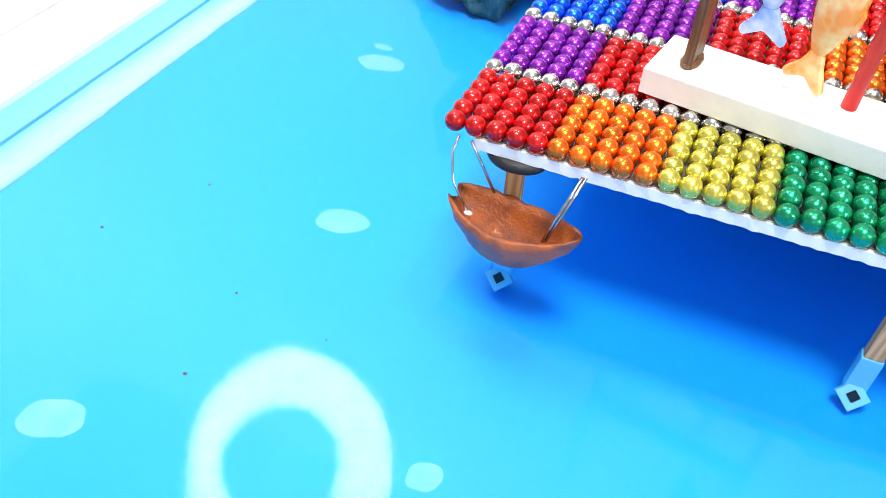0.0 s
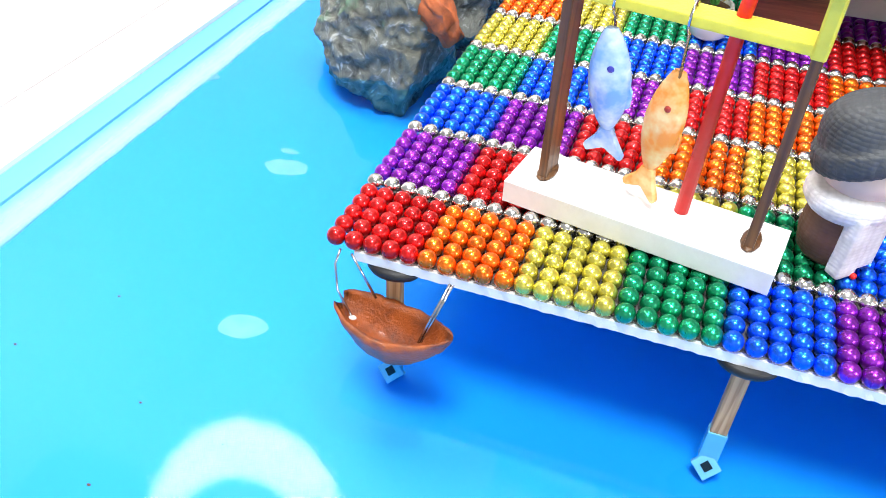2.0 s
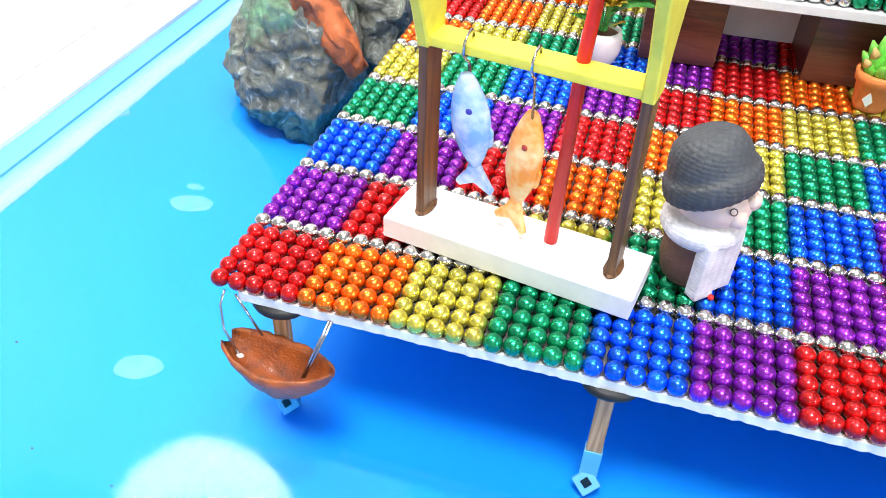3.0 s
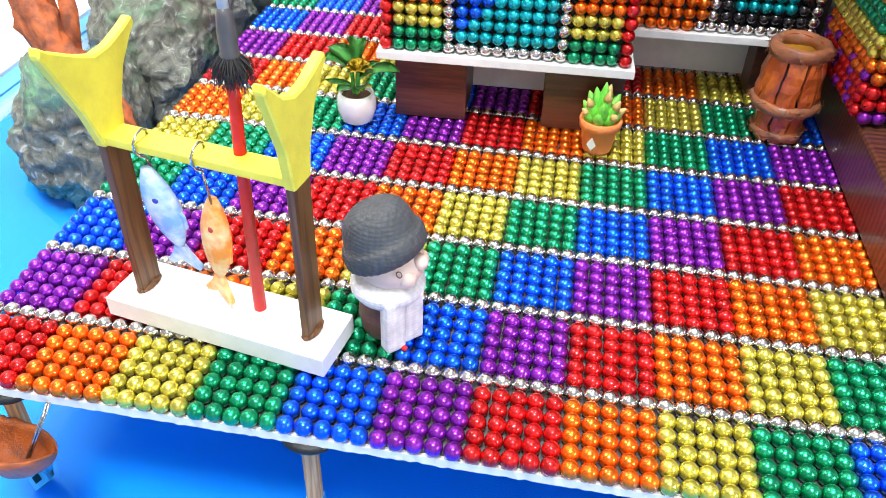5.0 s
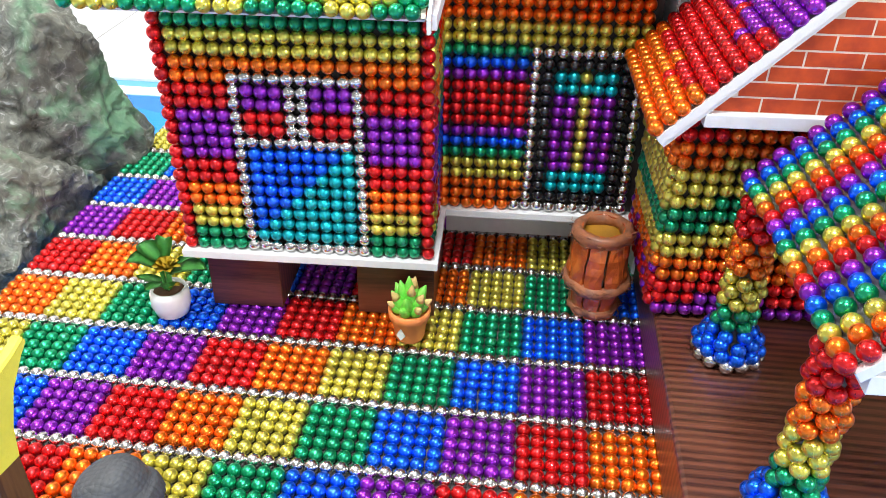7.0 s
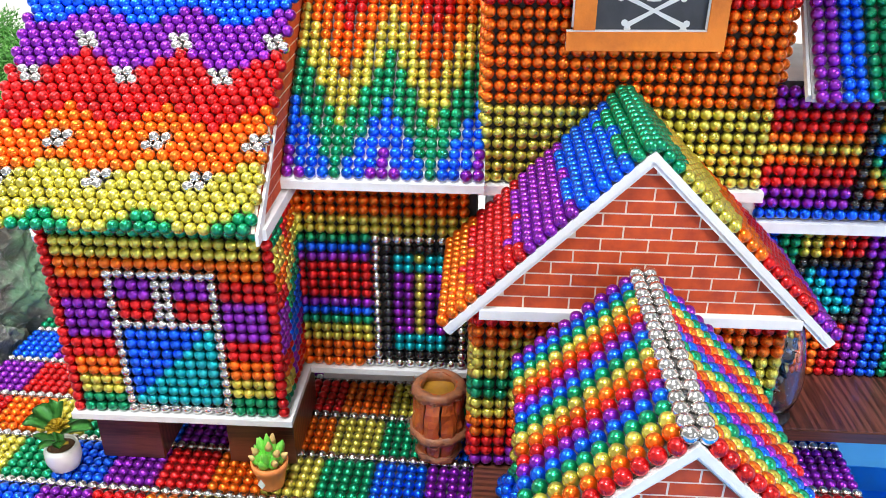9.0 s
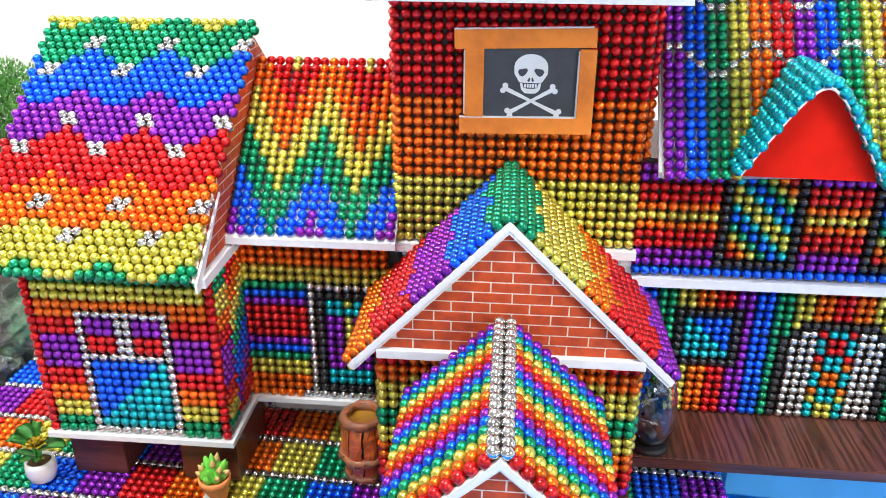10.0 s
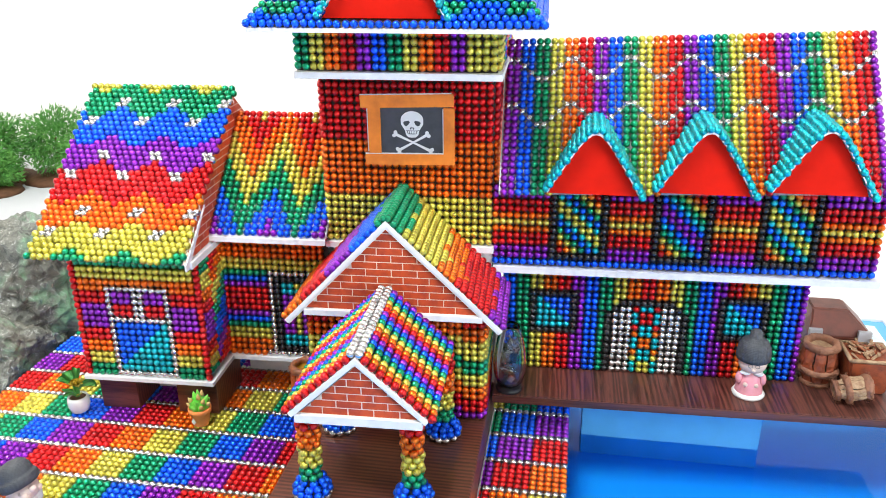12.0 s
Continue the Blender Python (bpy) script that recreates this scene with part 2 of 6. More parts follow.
M = {
    "foam": surface("white_foam_board", (0.80, 0.80, 0.80), 0.75, var=0.05, relief=0.25),
    "wood_x": wood("walnut_laminate", (0.030, 0.008, 0.006), (0.21, 0.070, 0.038), "x", rough=0.38, coat=0.15, rings=1.6),
    "wood_y": wood("walnut_laminate_deep", (0.030, 0.009, 0.008), (0.20, 0.066, 0.046), "y", rough=0.42, coat=0.1, rings=1.1),
    "post": wood("brown_painted_wood", (0.085, 0.028, 0.007), (0.19, 0.08, 0.02), "z", rough=0.5, coat=0.1),
    "stick": wood("raw_stick", (0.42, 0.20, 0.07), (0.62, 0.42, 0.22), "z", rough=0.6, coat=0),
    "clay": surface("brown_clay", (0.38, 0.088, 0.015), 0.45, coat=0.15, col2=(0.11, 0.028, 0.012), scale=170, relief=1.0, fine=1300),
    "driftwood": surface("red_brown_wood", (0.52, 0.125, 0.035), 0.65, col2=(0.12, 0.035, 0.018), scale=150, relief=1.0, fine=420),
    "barrel": surface("terracotta_brown", (0.60, 0.135, 0.022), 0.33, coat=0.45, col2=(0.36, 0.055, 0.018), scale=150, relief=0.5),
    "hoop": surface("pinkish_straw_hoop", (0.42, 0.15, 0.065), 0.45, coat=0.2, scale=200, relief=0.5, col2=(0.22, 0.10, 0.06)),
    "oldbarrel": surface("dull_red_clay", (0.34, 0.075, 0.025), 0.5, coat=0.1, col2=(0.16, 0.04, 0.02), scale=150, relief=0.6),
    "oldhoop": surface("dull_straw_hoop", (0.32, 0.14, 0.075), 0.6, col2=(0.17, 0.07, 0.04), scale=200, relief=0.6),
    "ochre": surface("ochre_glaze", (0.42, 0.20, 0.02), 0.3, coat=0.4),
    "yellow": surface("yellow_paint", (0.82, 0.72, 0.07), 0.5, var=0.08, relief=0.3),
    "redpole": surface("red_gloss_paint", (0.80, 0.014, 0.010), 0.5, coat=0.1, var=0.08),
    "dormer": surface("red_card", (0.74, 0.012, 0.003), 0.85, var=0.08, scale=40),
    "tuft": surface("dark_bristle", (0.03, 0.028, 0.03), 0.8),
    "grey_rod": surface("dark_grey_collar", (0.075, 0.07, 0.078), 0.45, coat=0.2),
    "handle": surface("pale_grey_handle", (0.55, 0.55, 0.58), 0.4, var=0.08),
    "wire": surface("steel_wire", (0.55, 0.55, 0.56), 0.25, metal=1.0, relief=0),
    "fish_blue": surface("pale_blue_clay", (0.24, 0.46, 0.92), 0.45, coat=0.3, col2=(0.80, 0.87, 0.95), scale=170, relief=0.3),
    "fish_orange": surface("pale_orange_clay", (0.96, 0.32, 0.04), 0.45, coat=0.3, col2=(0.95, 0.76, 0.36), scale=190, relief=0.3),
    "ink_blue": surface("blue_ink", (0.06, 0.06, 0.45), 0.5),
    "ink_red": surface("red_ink", (0.6, 0.06, 0.04), 0.5),
    "knit_grey": knit("charcoal_knit", (0.060, 0.064, 0.072)),
    "knit_white": knit("white_knit", (0.78, 0.75, 0.76)),
    "knit_brown": knit("brown_knit", (0.115, 0.052, 0.034)),
    "resin": surface("pale_resin", (0.72, 0.55, 0.47), 0.4, var=0.05, relief=0),
    "pink": surface("pink_resin", (0.80, 0.33, 0.38), 0.4, var=0.06, relief=0),
    "ceramic": surface("white_ceramic", (0.80, 0.79, 0.76), 0.25, coat=0.5, var=0.04, relief=0),
    "terracotta": surface("terracotta", (0.98, 0.30, 0.08), 0.6, var=0.06, relief=0.3),
    "leaf": surface("green_leaf", (0.07, 0.33, 0.065), 0.35, col2=(0.13, 0.46, 0.09), scale=200, relief=0.3),
    "leaf_pale": surface("yellow_petal", (0.80, 0.56, 0.04), 0.45, col2=(0.62, 0.50, 0.05), scale=300),
    "succulent": surface("lime_succulent", (0.14, 0.66, 0.06), 0.4, col2=(0.34, 0.74, 0.12), scale=220, relief=0.1),
    "tip": surface("pale_orange_tip", (0.80, 0.55, 0.20), 0.5),
    "brick": surface("printed_brick", (0.56, 0.070, 0.010), 0.7, coat=0.0, col2=(0.36, 0.036, 0.008), scale=150, relief=0.1),
    "mortar": surface("pale_mortar", (0.82, 0.72, 0.58), 0.5, coat=0.2, var=0.08),
    "signboard": surface("slate_paint", (0.055, 0.058, 0.068), 0.6, var=0.15),
    "plank": surface("orange_painted_plank", (0.90, 0.25, 0.02), 0.65, col2=(0.62, 0.15, 0.012), scale=60, relief=0.4),
    "white": surface("white_paint", (0.82, 0.82, 0.80), 0.5, var=0.03),
    "black": surface("black_rubber", (0.010, 0.010, 0.012), 0.5, relief=0.3),
    "acrylic": surface("pale_blue_acrylic", (0.55, 0.72, 0.80), 0.2, coat=0.5, var=0.05, relief=0),
    "trayblue": surface("blue_tray", (0.013, 0.375, 0.95), 0.45, var=0.04, scale=9, relief=0.05),
    "tabletop": surface("white_table", (0.82, 0.82, 0.83), 0.5, var=0.03, scale=8, relief=0.03),
    "rimblue": surface("pale_blue_plastic", (0.13, 0.45, 0.82), 0.45, var=0.05, scale=12, relief=0.05),
    "rim": surface("pale_rim", (0.80, 0.85, 0.88), 0.35, col2=(0.52, 0.72, 0.84), scale=45, relief=0.2, fine=300),
    "blockblue": surface("pale_block", (0.12, 0.50, 0.84), 0.5, var=0.06, scale=30),
    "bark": surface("brown_bark", (0.16, 0.07, 0.03), 0.8, relief=0.6),
    "bush": surface("bush_leaf", (0.08, 0.30, 0.05), 0.5, col2=(0.19, 0.46, 0.09), scale=60),
    "chest": surface("dark_red_leather", (0.22, 0.055, 0.032), 0.45, coat=0.2, scale=90, relief=0.3),
    "band": surface("grey_band", (0.42, 0.40, 0.40), 0.4, var=0.1),
    "straw": surface("pale_rope", (0.45, 0.30, 0.17), 0.7, col2=(0.25, 0.13, 0.07), scale=300, relief=0.8),
    "rock": rock_mat(),
    "water": water_mat(),
    "glass": glass_mat(),
    "lamp": glow_mat(27.0),
    # the backdrop is no lamp; its white is given as emission
    "backdrop": glow_mat(1.3, "glowing_backdrop"),
    # grey backing; on the deck its tone carries the shade between beads
    "greycard": surface("grey_backing", (0.13, 0.125, 0.12), 0.4, coat=0.2, var=0.15, scale=200),
    "film": pale_spot_mat(),
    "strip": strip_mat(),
    # dark tone carries the shade in the gaps between roof beads
    "glue": surface("gap_shade", (0.15, 0.145, 0.14), 0.5, var=0.15, scale=200),
    "card": surface("black_card", (0.03, 0.024, 0.023), 0.6, relief=0),
}

M["dormer"].node_tree.nodes["Principled BSDF"].inputs["Specular IOR Level"].default_value = 0.15

# ---------------------------------------------------------------- helpers
BASE = {}


def thing(name, base, label, category, group="", kind="", yaw=0.0, shift=(0, 0, 0)):
    """An Empty at its base, in beads; yaw turns the whole thing about that base, shift moves it."""
    ob = new(name)
    ob.empty_display_size = 0.004
    ob.location = (Vector(base) + Vector(shift)) * U
    ob.rotation_euler = (0, 0, radians(yaw))
    BASE[ob] = Vector(base)
    return tagged(ob, label, category, group, kind)


def finish(name, bm, mats, parent=None, label="", smooth=False, kind="", category=""):
    """Links a bmesh, in beads, as one mesh object."""
    off = BASE[parent] if parent else Vector()
    me = bpy.data.meshes.new(name)
    bmesh.ops.transform(bm, matrix=Matrix.Scale(U, 4) @ Matrix.Translation(-off), verts=bm.verts)
    bm.to_mesh(me)
    bm.free()
    for m in mats if isinstance(mats, (list, tuple)) else [mats]:
        me.materials.append(m)
    if smooth:
        me.polygons.foreach_set("use_smooth", [True] * len(me.polygons))
    ob = new(name, me)
    if parent:
        ob.parent = parent
        BASE[ob] = off
    return tagged(ob, label, category, "", kind)


def part(name, bm, material, parent, label="", smooth=False):
    return finish(name, bm, material, parent, label, smooth)


def setting(name, bm, material, label, category, smooth=False):
    return finish(name, bm, material, None, label, smooth, "structure", category)


def box(x0, x1, y0, y1, z0, z1, bevel=0.0, m=None, bm=None, seg=2):
    b = bmesh.new()
    bmesh.ops.create_cube(b, size=1)
    for v in b.verts:
        v.co = Vector((x0 + (v.co.x + .5) * (x1 - x0), y0 + (v.co.y + .5) * (y1 - y0), z0 + (v.co.z + .5) * (z1 - z0)))
    if bevel:
        bmesh.ops.bevel(b, geom=b.edges[:], offset=bevel, segments=seg, affect="EDGES", profile=0.7)
    if m:
        bmesh.ops.transform(b, matrix=m, verts=b.verts)
    return join(bm, b)


def join(bm, b, mi=0):
    for f in b.faces:
        f.material_index = mi if mi else f.material_index
    if bm is None:
        return b
    me = bpy.data.meshes.new("tmp")
    b.to_mesh(me)
    b.free()
    bm.from_mesh(me)
    bpy.data.meshes.remove(me)
    return bm


def prism(pts, axis, a0, a1, bevel=0.0, bm=None):
    """A flat outline (list of 2D points) given thickness along axis 'x', 'y' or 'z'."""
    b = bmesh.new()

    def at(p, a):
        return {"x": (a, p[0], p[1]), "y": (p[0], a, p[1]), "z": (p[0], p[1], a)}[axis]
    lo, hi = [b.verts.new(at(p, a0)) for p in pts], [b.verts.new(at(p, a1)) for p in pts]
    n = len(pts)
    b.faces.new(lo[::-1])
    b.faces.new(hi)
    for i in range(n):
        b.faces.new((lo[i], lo[(i + 1) % n], hi[(i + 1) % n], hi[i]))
    bmesh.ops.recalc_face_normals(b, faces=b.faces[:])
    if bevel:
        bmesh.ops.bevel(b, geom=b.edges[:], offset=bevel, segments=1, affect="EDGES")
    return join(bm, b)


def frame_slab(outer, inner, z0, z1):
    """A flat board with a rectangular opening; each rectangle is x0, x1, y0, y1."""
    b = bmesh.new()
    rings = []
    for x0, x1, y0, y1 in (outer, inner):
        for z in (z0, z1):
            rings.append([b.verts.new(q) for q in ((x0, y0, z), (x1, y0, z), (x1, y1, z), (x0, y1, z))])
    olo, ohi, ilo, ihi = rings
    for i in range(4):
        j = (i + 1) % 4
        for p, q in ((olo, ohi), (ohi, ihi), (ihi, ilo), (ilo, olo)):
            b.faces.new((p[i], p[j], q[j], q[i]))
    bmesh.ops.recalc_face_normals(b, faces=b.faces[:])
    return b


def lathe(profile, centre=(0, 0, 0), n=28, bm=None, mi=0, squash=(1, 1, 1)):
    """A turned shape from (radius, height) pairs."""
    b = bmesh.new()
    rings = []
    for r, z in profile:
        if r < 1e-4:
            rings.append([b.verts.new((0, 0, z))])
        else:
            rings.append([b.verts.new((r * math.cos(2 * math.pi * k / n), r * math.sin(2 * math.pi * k / n), z)) for k in range(n)])
    for a, c in zip(rings, rings[1:]):
        for k in range(n):
            j = (k + 1) % n
            if len(a) == 1 and len(c) > 1:
                b.faces.new((a[0], c[j], c[k]))
            elif len(c) == 1 and len(a) > 1:
                b.faces.new((a[k], a[j], c[0]))
            elif len(a) > 1:
                b.faces.new((a[k], a[j], c[j], c[k]))
    bmesh.ops.recalc_face_normals(b, faces=b.faces[:])
    for v in b.verts:
        v.co = Vector((v.co.x * squash[0] + centre[0], v.co.y * squash[1] + centre[1], v.co.z * squash[2] + centre[2]))
    for f in b.faces:
        f.material_index = mi
    return join(bm, b)


def ball(c, r, bm=None, mi=0, sub=3, m=None):
    b = bmesh.new()
    bmesh.ops.create_icosphere(b, subdivisions=sub, radius=1)
    rr = r if isinstance(r, (tuple, list)) else (r, r, r)
    for v in b.verts:
        v.co = Vector((v.co.x * rr[0], v.co.y * rr[1], v.co.z * rr[2]))
    bmesh.ops.transform(b, matrix=Matrix.Translation(c) @ (m or Matrix()), verts=b.verts)
    for f in b.faces:
        f.material_index = mi
    return join(bm, b)


def tube(path, r, n=10, bm=None, mi=0):
    """A round bar along a list of points; r is one radius or one for each point."""
    b = bmesh.new()
    pts = [Vector(p) for p in path]
    rs = r if isinstance(r, (tuple, list)) else [r] * len(pts)
    rings = []
    side = None
    for i, p in enumerate(pts):
        d = (pts[min(i + 1, len(pts) - 1)] - pts[max(i - 1, 0)]).normalized()
        side = d.orthogonal().normalized() if side is None else (side - d * side.dot(d)).normalized()
        up = d.cross(side)
        rings.append([b.verts.new(p + (side * math.cos(2 * math.pi * k / n) + up * math.sin(2 * math.pi * k / n)) * rs[i]) for k in range(n)])
    for a, c in zip(rings, rings[1:]):
        for k in range(n):
            b.faces.new((a[k], a[(k + 1) % n], c[(k + 1) % n], c[k]))
    b.faces.new(rings[0][::-1])
    b.faces.new(rings[-1])
    for f in b.faces:
        f.material_index = mi
    return join(bm, b)


# ---- beads
def ico(sub):
    b = bmesh.new()
    bmesh.ops.create_icosphere(b, subdivisions=sub, radius=0.512)
    b.verts.ensure_lookup_table()
    v = np.array([x.co[:] for x in b.verts])
    f = np.array([[q.index for q in x.verts] for x in b.faces])
    b.free()
    return v, f


ICO = {True: ico(3), False: ico(2)}
BALLS = {}


def ball_mesh(key, fine):
    if (key, fine) not in BALLS:
        v, f = ICO[fine]
        me = bpy.data.meshes.new("bead_" + key)
        me.from_pydata((v * U).tolist(), [], f.tolist())
        me.polygons.foreach_set("use_smooth", [True] * len(f))
        me.materials.append(BEAD[key])
        BALLS[key, fine] = me
    return BALLS[key, fine]


WOBBLE = np.random.RandomState(7)


def beads(parent, pts, cols, singles=0, fine=True, wobble=0.035, size=1.0):
    """Beads on a part: the first ones as objects of their own, the rest as one mesh."""
    off = np.array(BASE[parent])
    p = np.array(pts, float) - off + WOBBLE.normal(0, wobble, (len(pts), 3)).clip(-0.09, 0.09)
    for q, c in zip(p[:singles], cols[:singles]):
        ob = new("bead", ball_mesh(c, fine))
        ob.location = q * U
        ob.scale = (size, size, size)
        ob.parent = parent
    p, cols = p[singles:], cols[singles:]
    if len(p) == 0:
        return
    v, f = ICO[fine]
    n, nv, nf = len(p), len(v), len(f)
    co = (p[:, None, :] + v[None] * size).reshape(-1, 3) * U
    fa = (f[None] + (np.arange(n) * nv)[:, None, None]).reshape(-1)
    me = bpy.data.meshes.new("bead_field")
    me.vertices.add(n * nv)
    me.vertices.foreach_set("co", co.reshape(-1))
    me.loops.add(n * nf * 3)
    me.loops.foreach_set("vertex_index", fa.astype(np.int32))
    me.polygons.add(n * nf)
    me.polygons.foreach_set("loop_start", np.arange(0, n * nf * 3, 3, dtype=np.int32))
    for k in TINTS:
        me.materials.append(BEAD[k])
    idx = np.array([TINTS.index(c) for c in cols], dtype=np.int32)
    me.polygons.foreach_set("material_index", np.repeat(idx, nf))
    me.polygons.foreach_set("use_smooth", np.ones(n * nf, dtype=bool))
    me.update(calc_edges=True)
    ob = new("bead_field", me)
    ob.parent = parent
    tagged(ob, "rows of glossy metallic coloured beads", "", "", "stuff")


def lay(origin, du, dv, nu, nv, colour, hexed=False, pu=1.0, pv=1.0, skip=None):
    """Places and colours of a sheet of beads: nu along du, nv along dv, from the top row when dv points down."""
    o, du, dv = Vector(origin), Vector(du).normalized() * pu, Vector(dv).normalized() * pv
    pts, cols = [], []
    for r in range(nv):
        for c in range(nu):
            if skip and skip(c, r):
                continue
            k = colour(c, r)
            if k is None:
                continue
            pts.append(o + du * (c + (0.5 if hexed and r % 2 else 0)) + dv * r)
            cols.append(k)
    return pts, cols


def clip_poly(poly, tri):
    """Cuts a convex 2D outline with another, both anticlockwise."""
    out = poly
    for i in range(len(tri)):
        a, b = tri[i], tri[(i + 1) % len(tri)]
        src, out = out, []
        for j in range(len(src)):
            p, q = src[j], src[(j + 1) % len(src)]
            sp = (b[0] - a[0]) * (p[1] - a[1]) - (b[1] - a[1]) * (p[0] - a[0])
            sq = (b[0] - a[0]) * (q[1] - a[1]) - (b[1] - a[1]) * (q[0] - a[0])
            if sp >= 0:
                out.append(p)
            if sp * sq < 0:
                k = sp / (sp - sq)
                out.append((p[0] + k * (q[0] - p[0]), p[1] + k * (q[1] - p[1])))
        if len(out) < 3:
            return []
    return out


def brick_gable(parent, tri, axis, a, depth, bw=4.3, bh=1.18, gap=0.13):
    """A triangular panel of bricks on pale mortar; a is the plane, depth the way it faces (+ or -)."""
    panel = part("gable_panel", prism(tri, axis, a, a - depth * 0.3), M["mortar"], parent, "pale mortar behind red bricks")
    z0, z1 = min(p[1] for p in tri), max(p[1] for p in tri)
    x0, x1 = min(p[0] for p in tri), max(p[0] for p in tri)
    row, z = 0, z0 + 0.1
    while z < z1:
        x = x0 - bw * (0.5 if row % 2 else 0.05)
        while x < x1:
            q = clip_poly([(x, z), (x + bw - gap, z), (x + bw - gap, z + bh - gap), (x, z + bh - gap)], tri)
            area = abs(sum(q[i][0] * q[(i + 1) % len(q)][1] - q[(i + 1) % len(q)][0] * q[i][1] for i in range(len(q)))) / 2 if q else 0
            if area > 0.25:
                part("brick", prism(q, axis, a, a + depth * 0.035), M["brick"], panel)
            x += bw
        z += bh
        row += 1
    return panel


# ---------------------------------------------------------------- setting


LAMP = Vector((-44, 37, 102))
AIM = Vector((0.348, -0.39, -0.853)).normalized()


def build_setting():
    setting("ground", box(-330, 490, -300, 213, -23, -16.9), M["tabletop"], "broad white table top under the tray", "table")
    setting("floor", box(TX0 - 4, TX1 + 4, TY0 - 4, TY1 + 4, FLOOR - 6.8, FLOOR), M["trayblue"], "bright blue bottom of the shallow water tray", "tray")
    b = bmesh.new()
    n = 24
    vs = [[b.verts.new((TX0 + (TX1 - TX0) * i / n, TY0 + (TY1 - TY0) * j / n, WATER)) for j in range(n + 1)] for i in range(n + 1)]
    for i in range(n):
        for j in range(n):
            b.faces.new((vs[i][j], vs[i + 1][j], vs[i + 1][j + 1], vs[i][j + 1]))
    setting("water", b, M["water"], "clear shallow water over a bright blue tray", "water")
    # the tray's edge: a pale rounded lip, a blue strip, then the white surround
    lip = bmesh.new()
    for x0, x1, y0, y1 in ((TX1 - 0.1, TX1 + 3, TY0, TY1), (TX0 - 3, TX1 + 3, TY1 - 0.1, TY1 + 3), (TX0 - 3, TX1 + 3, TY0 - 3, TY0 + 0.1)):
        lip = box(x0, x1, y0, y1, WATER - 0.12, WATER + 0.12, 0.1, bm=lip)
    setting("trim", lip, M["rim"], "pale wet lip along the edge of the tray", "tray edge")
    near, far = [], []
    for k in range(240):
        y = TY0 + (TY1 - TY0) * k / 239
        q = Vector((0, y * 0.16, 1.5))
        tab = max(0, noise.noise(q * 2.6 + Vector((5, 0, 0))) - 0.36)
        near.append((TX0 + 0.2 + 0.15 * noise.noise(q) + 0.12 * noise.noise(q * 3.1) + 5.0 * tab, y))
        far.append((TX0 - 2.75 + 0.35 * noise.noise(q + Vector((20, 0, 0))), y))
    setting("trim_film", prism(near + far[::-1], "z", WATER - 0.1, WATER + 0.03), M["strip"], "pale feathered strip along the tray's edge", "film").visible_shadow = False
    n = 14
    curve = [(TX0 + 20 * k / n, FLOOR + 0.02 + (WATER - 0.15 - FLOOR) * (1 - k / n) ** 2.6) for k in range(n + 1)]
    slope = bmesh.new()
    for mirror in (False, True):
        rows = [[slope.verts.new((TX0 + TX1 - x if mirror else x, y, z)) for x, z in curve] for y in (TY0, TY1)]
        for k in range(n):
            q = (rows[0][k], rows[0][k + 1], rows[1][k + 1], rows[1][k])
            slope.faces.new(q[::-1] if mirror else q)
    setting("floor_slope", slope, M["trayblue"], "sloping blue sides of the tray", "tray", True)
    strip = bmesh.new()
    for x0, x1, y0, y1 in ((TX0 - 2.9, TX0 + 0.05, TY0, TY1), (TX1 - 0.05, TX1 + 2.9, TY0, TY1), (TX0 - 2.9, TX1 + 2.9, TY1 - 0.05, TY1 + 2.9), (TX0 - 2.9, TX1 + 2.9, TY0 - 2.9, TY0 + 0.05)):
        strip = box(x0, x1, y0, y1, FLOOR, WATER - 0.13, bm=strip)
    for x0, x1, y0, y1 in ((TX0 - 5.2, TX0 - 2.9, TY0 - 5, TY1 + 5), (TX1 + 2.9, TX1 + 5.2, TY0 - 5, TY1 + 5), (TX0 - 3, TX1 + 3, TY1 + 3, TY1 + 5.2), (TX0 - 3, TX1 + 3, TY0 - 5.2, TY0 - 3)):
        strip = box(x0, x1, y0, y1, FLOOR, WATER + 0.1, 0.1, bm=strip)
    setting("trim_blue", strip, M["rimblue"], "blue outer wall of the tray", "tray edge")
    white = frame_slab((-330, 490, -300, 212), (TX0 - 5.2, TX1 + 5.2, TY0 - 5.2, TY1 + 5.2), -16.8, WATER + 0.5)
    setting("surround", white, M["tabletop"], "smooth white board around the blue tray", "board")
    setting("trim_seam", box(-33.12, -32.95, -299, 204, WATER + 0.45, WATER + 0.55), M["band"], "thin grey seam in the white board", "seam")
    # backdrop emits its own white; the unseen side wings are added
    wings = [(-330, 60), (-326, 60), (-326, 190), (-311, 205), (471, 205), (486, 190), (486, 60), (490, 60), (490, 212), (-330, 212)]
    setting("wall_back", prism(wings, "z", WATER + 0.51, 420), M["backdrop"], "plain white backdrop, glowing by itself, folded round behind the model", "backdrop")
    # ring lamp whose glow mirrors in the water
    lamp = thing("ring_lamp", LAMP, "white ring lamp glowing over the tray", "lamp")
    aim = AIM.to_track_quat("Z", "Y").to_matrix().to_4x4()
    ring = []
    for k in range(72):
        a = radians(5 * k)
        outer = 21.5 - 4.5 * max(0.0, math.cos(a - radians(195)))
        ring.append(((11.3 * math.cos(a), 11.3 * math.sin(a)), (outer * math.cos(a), outer * 1.05 * math.sin(a))))

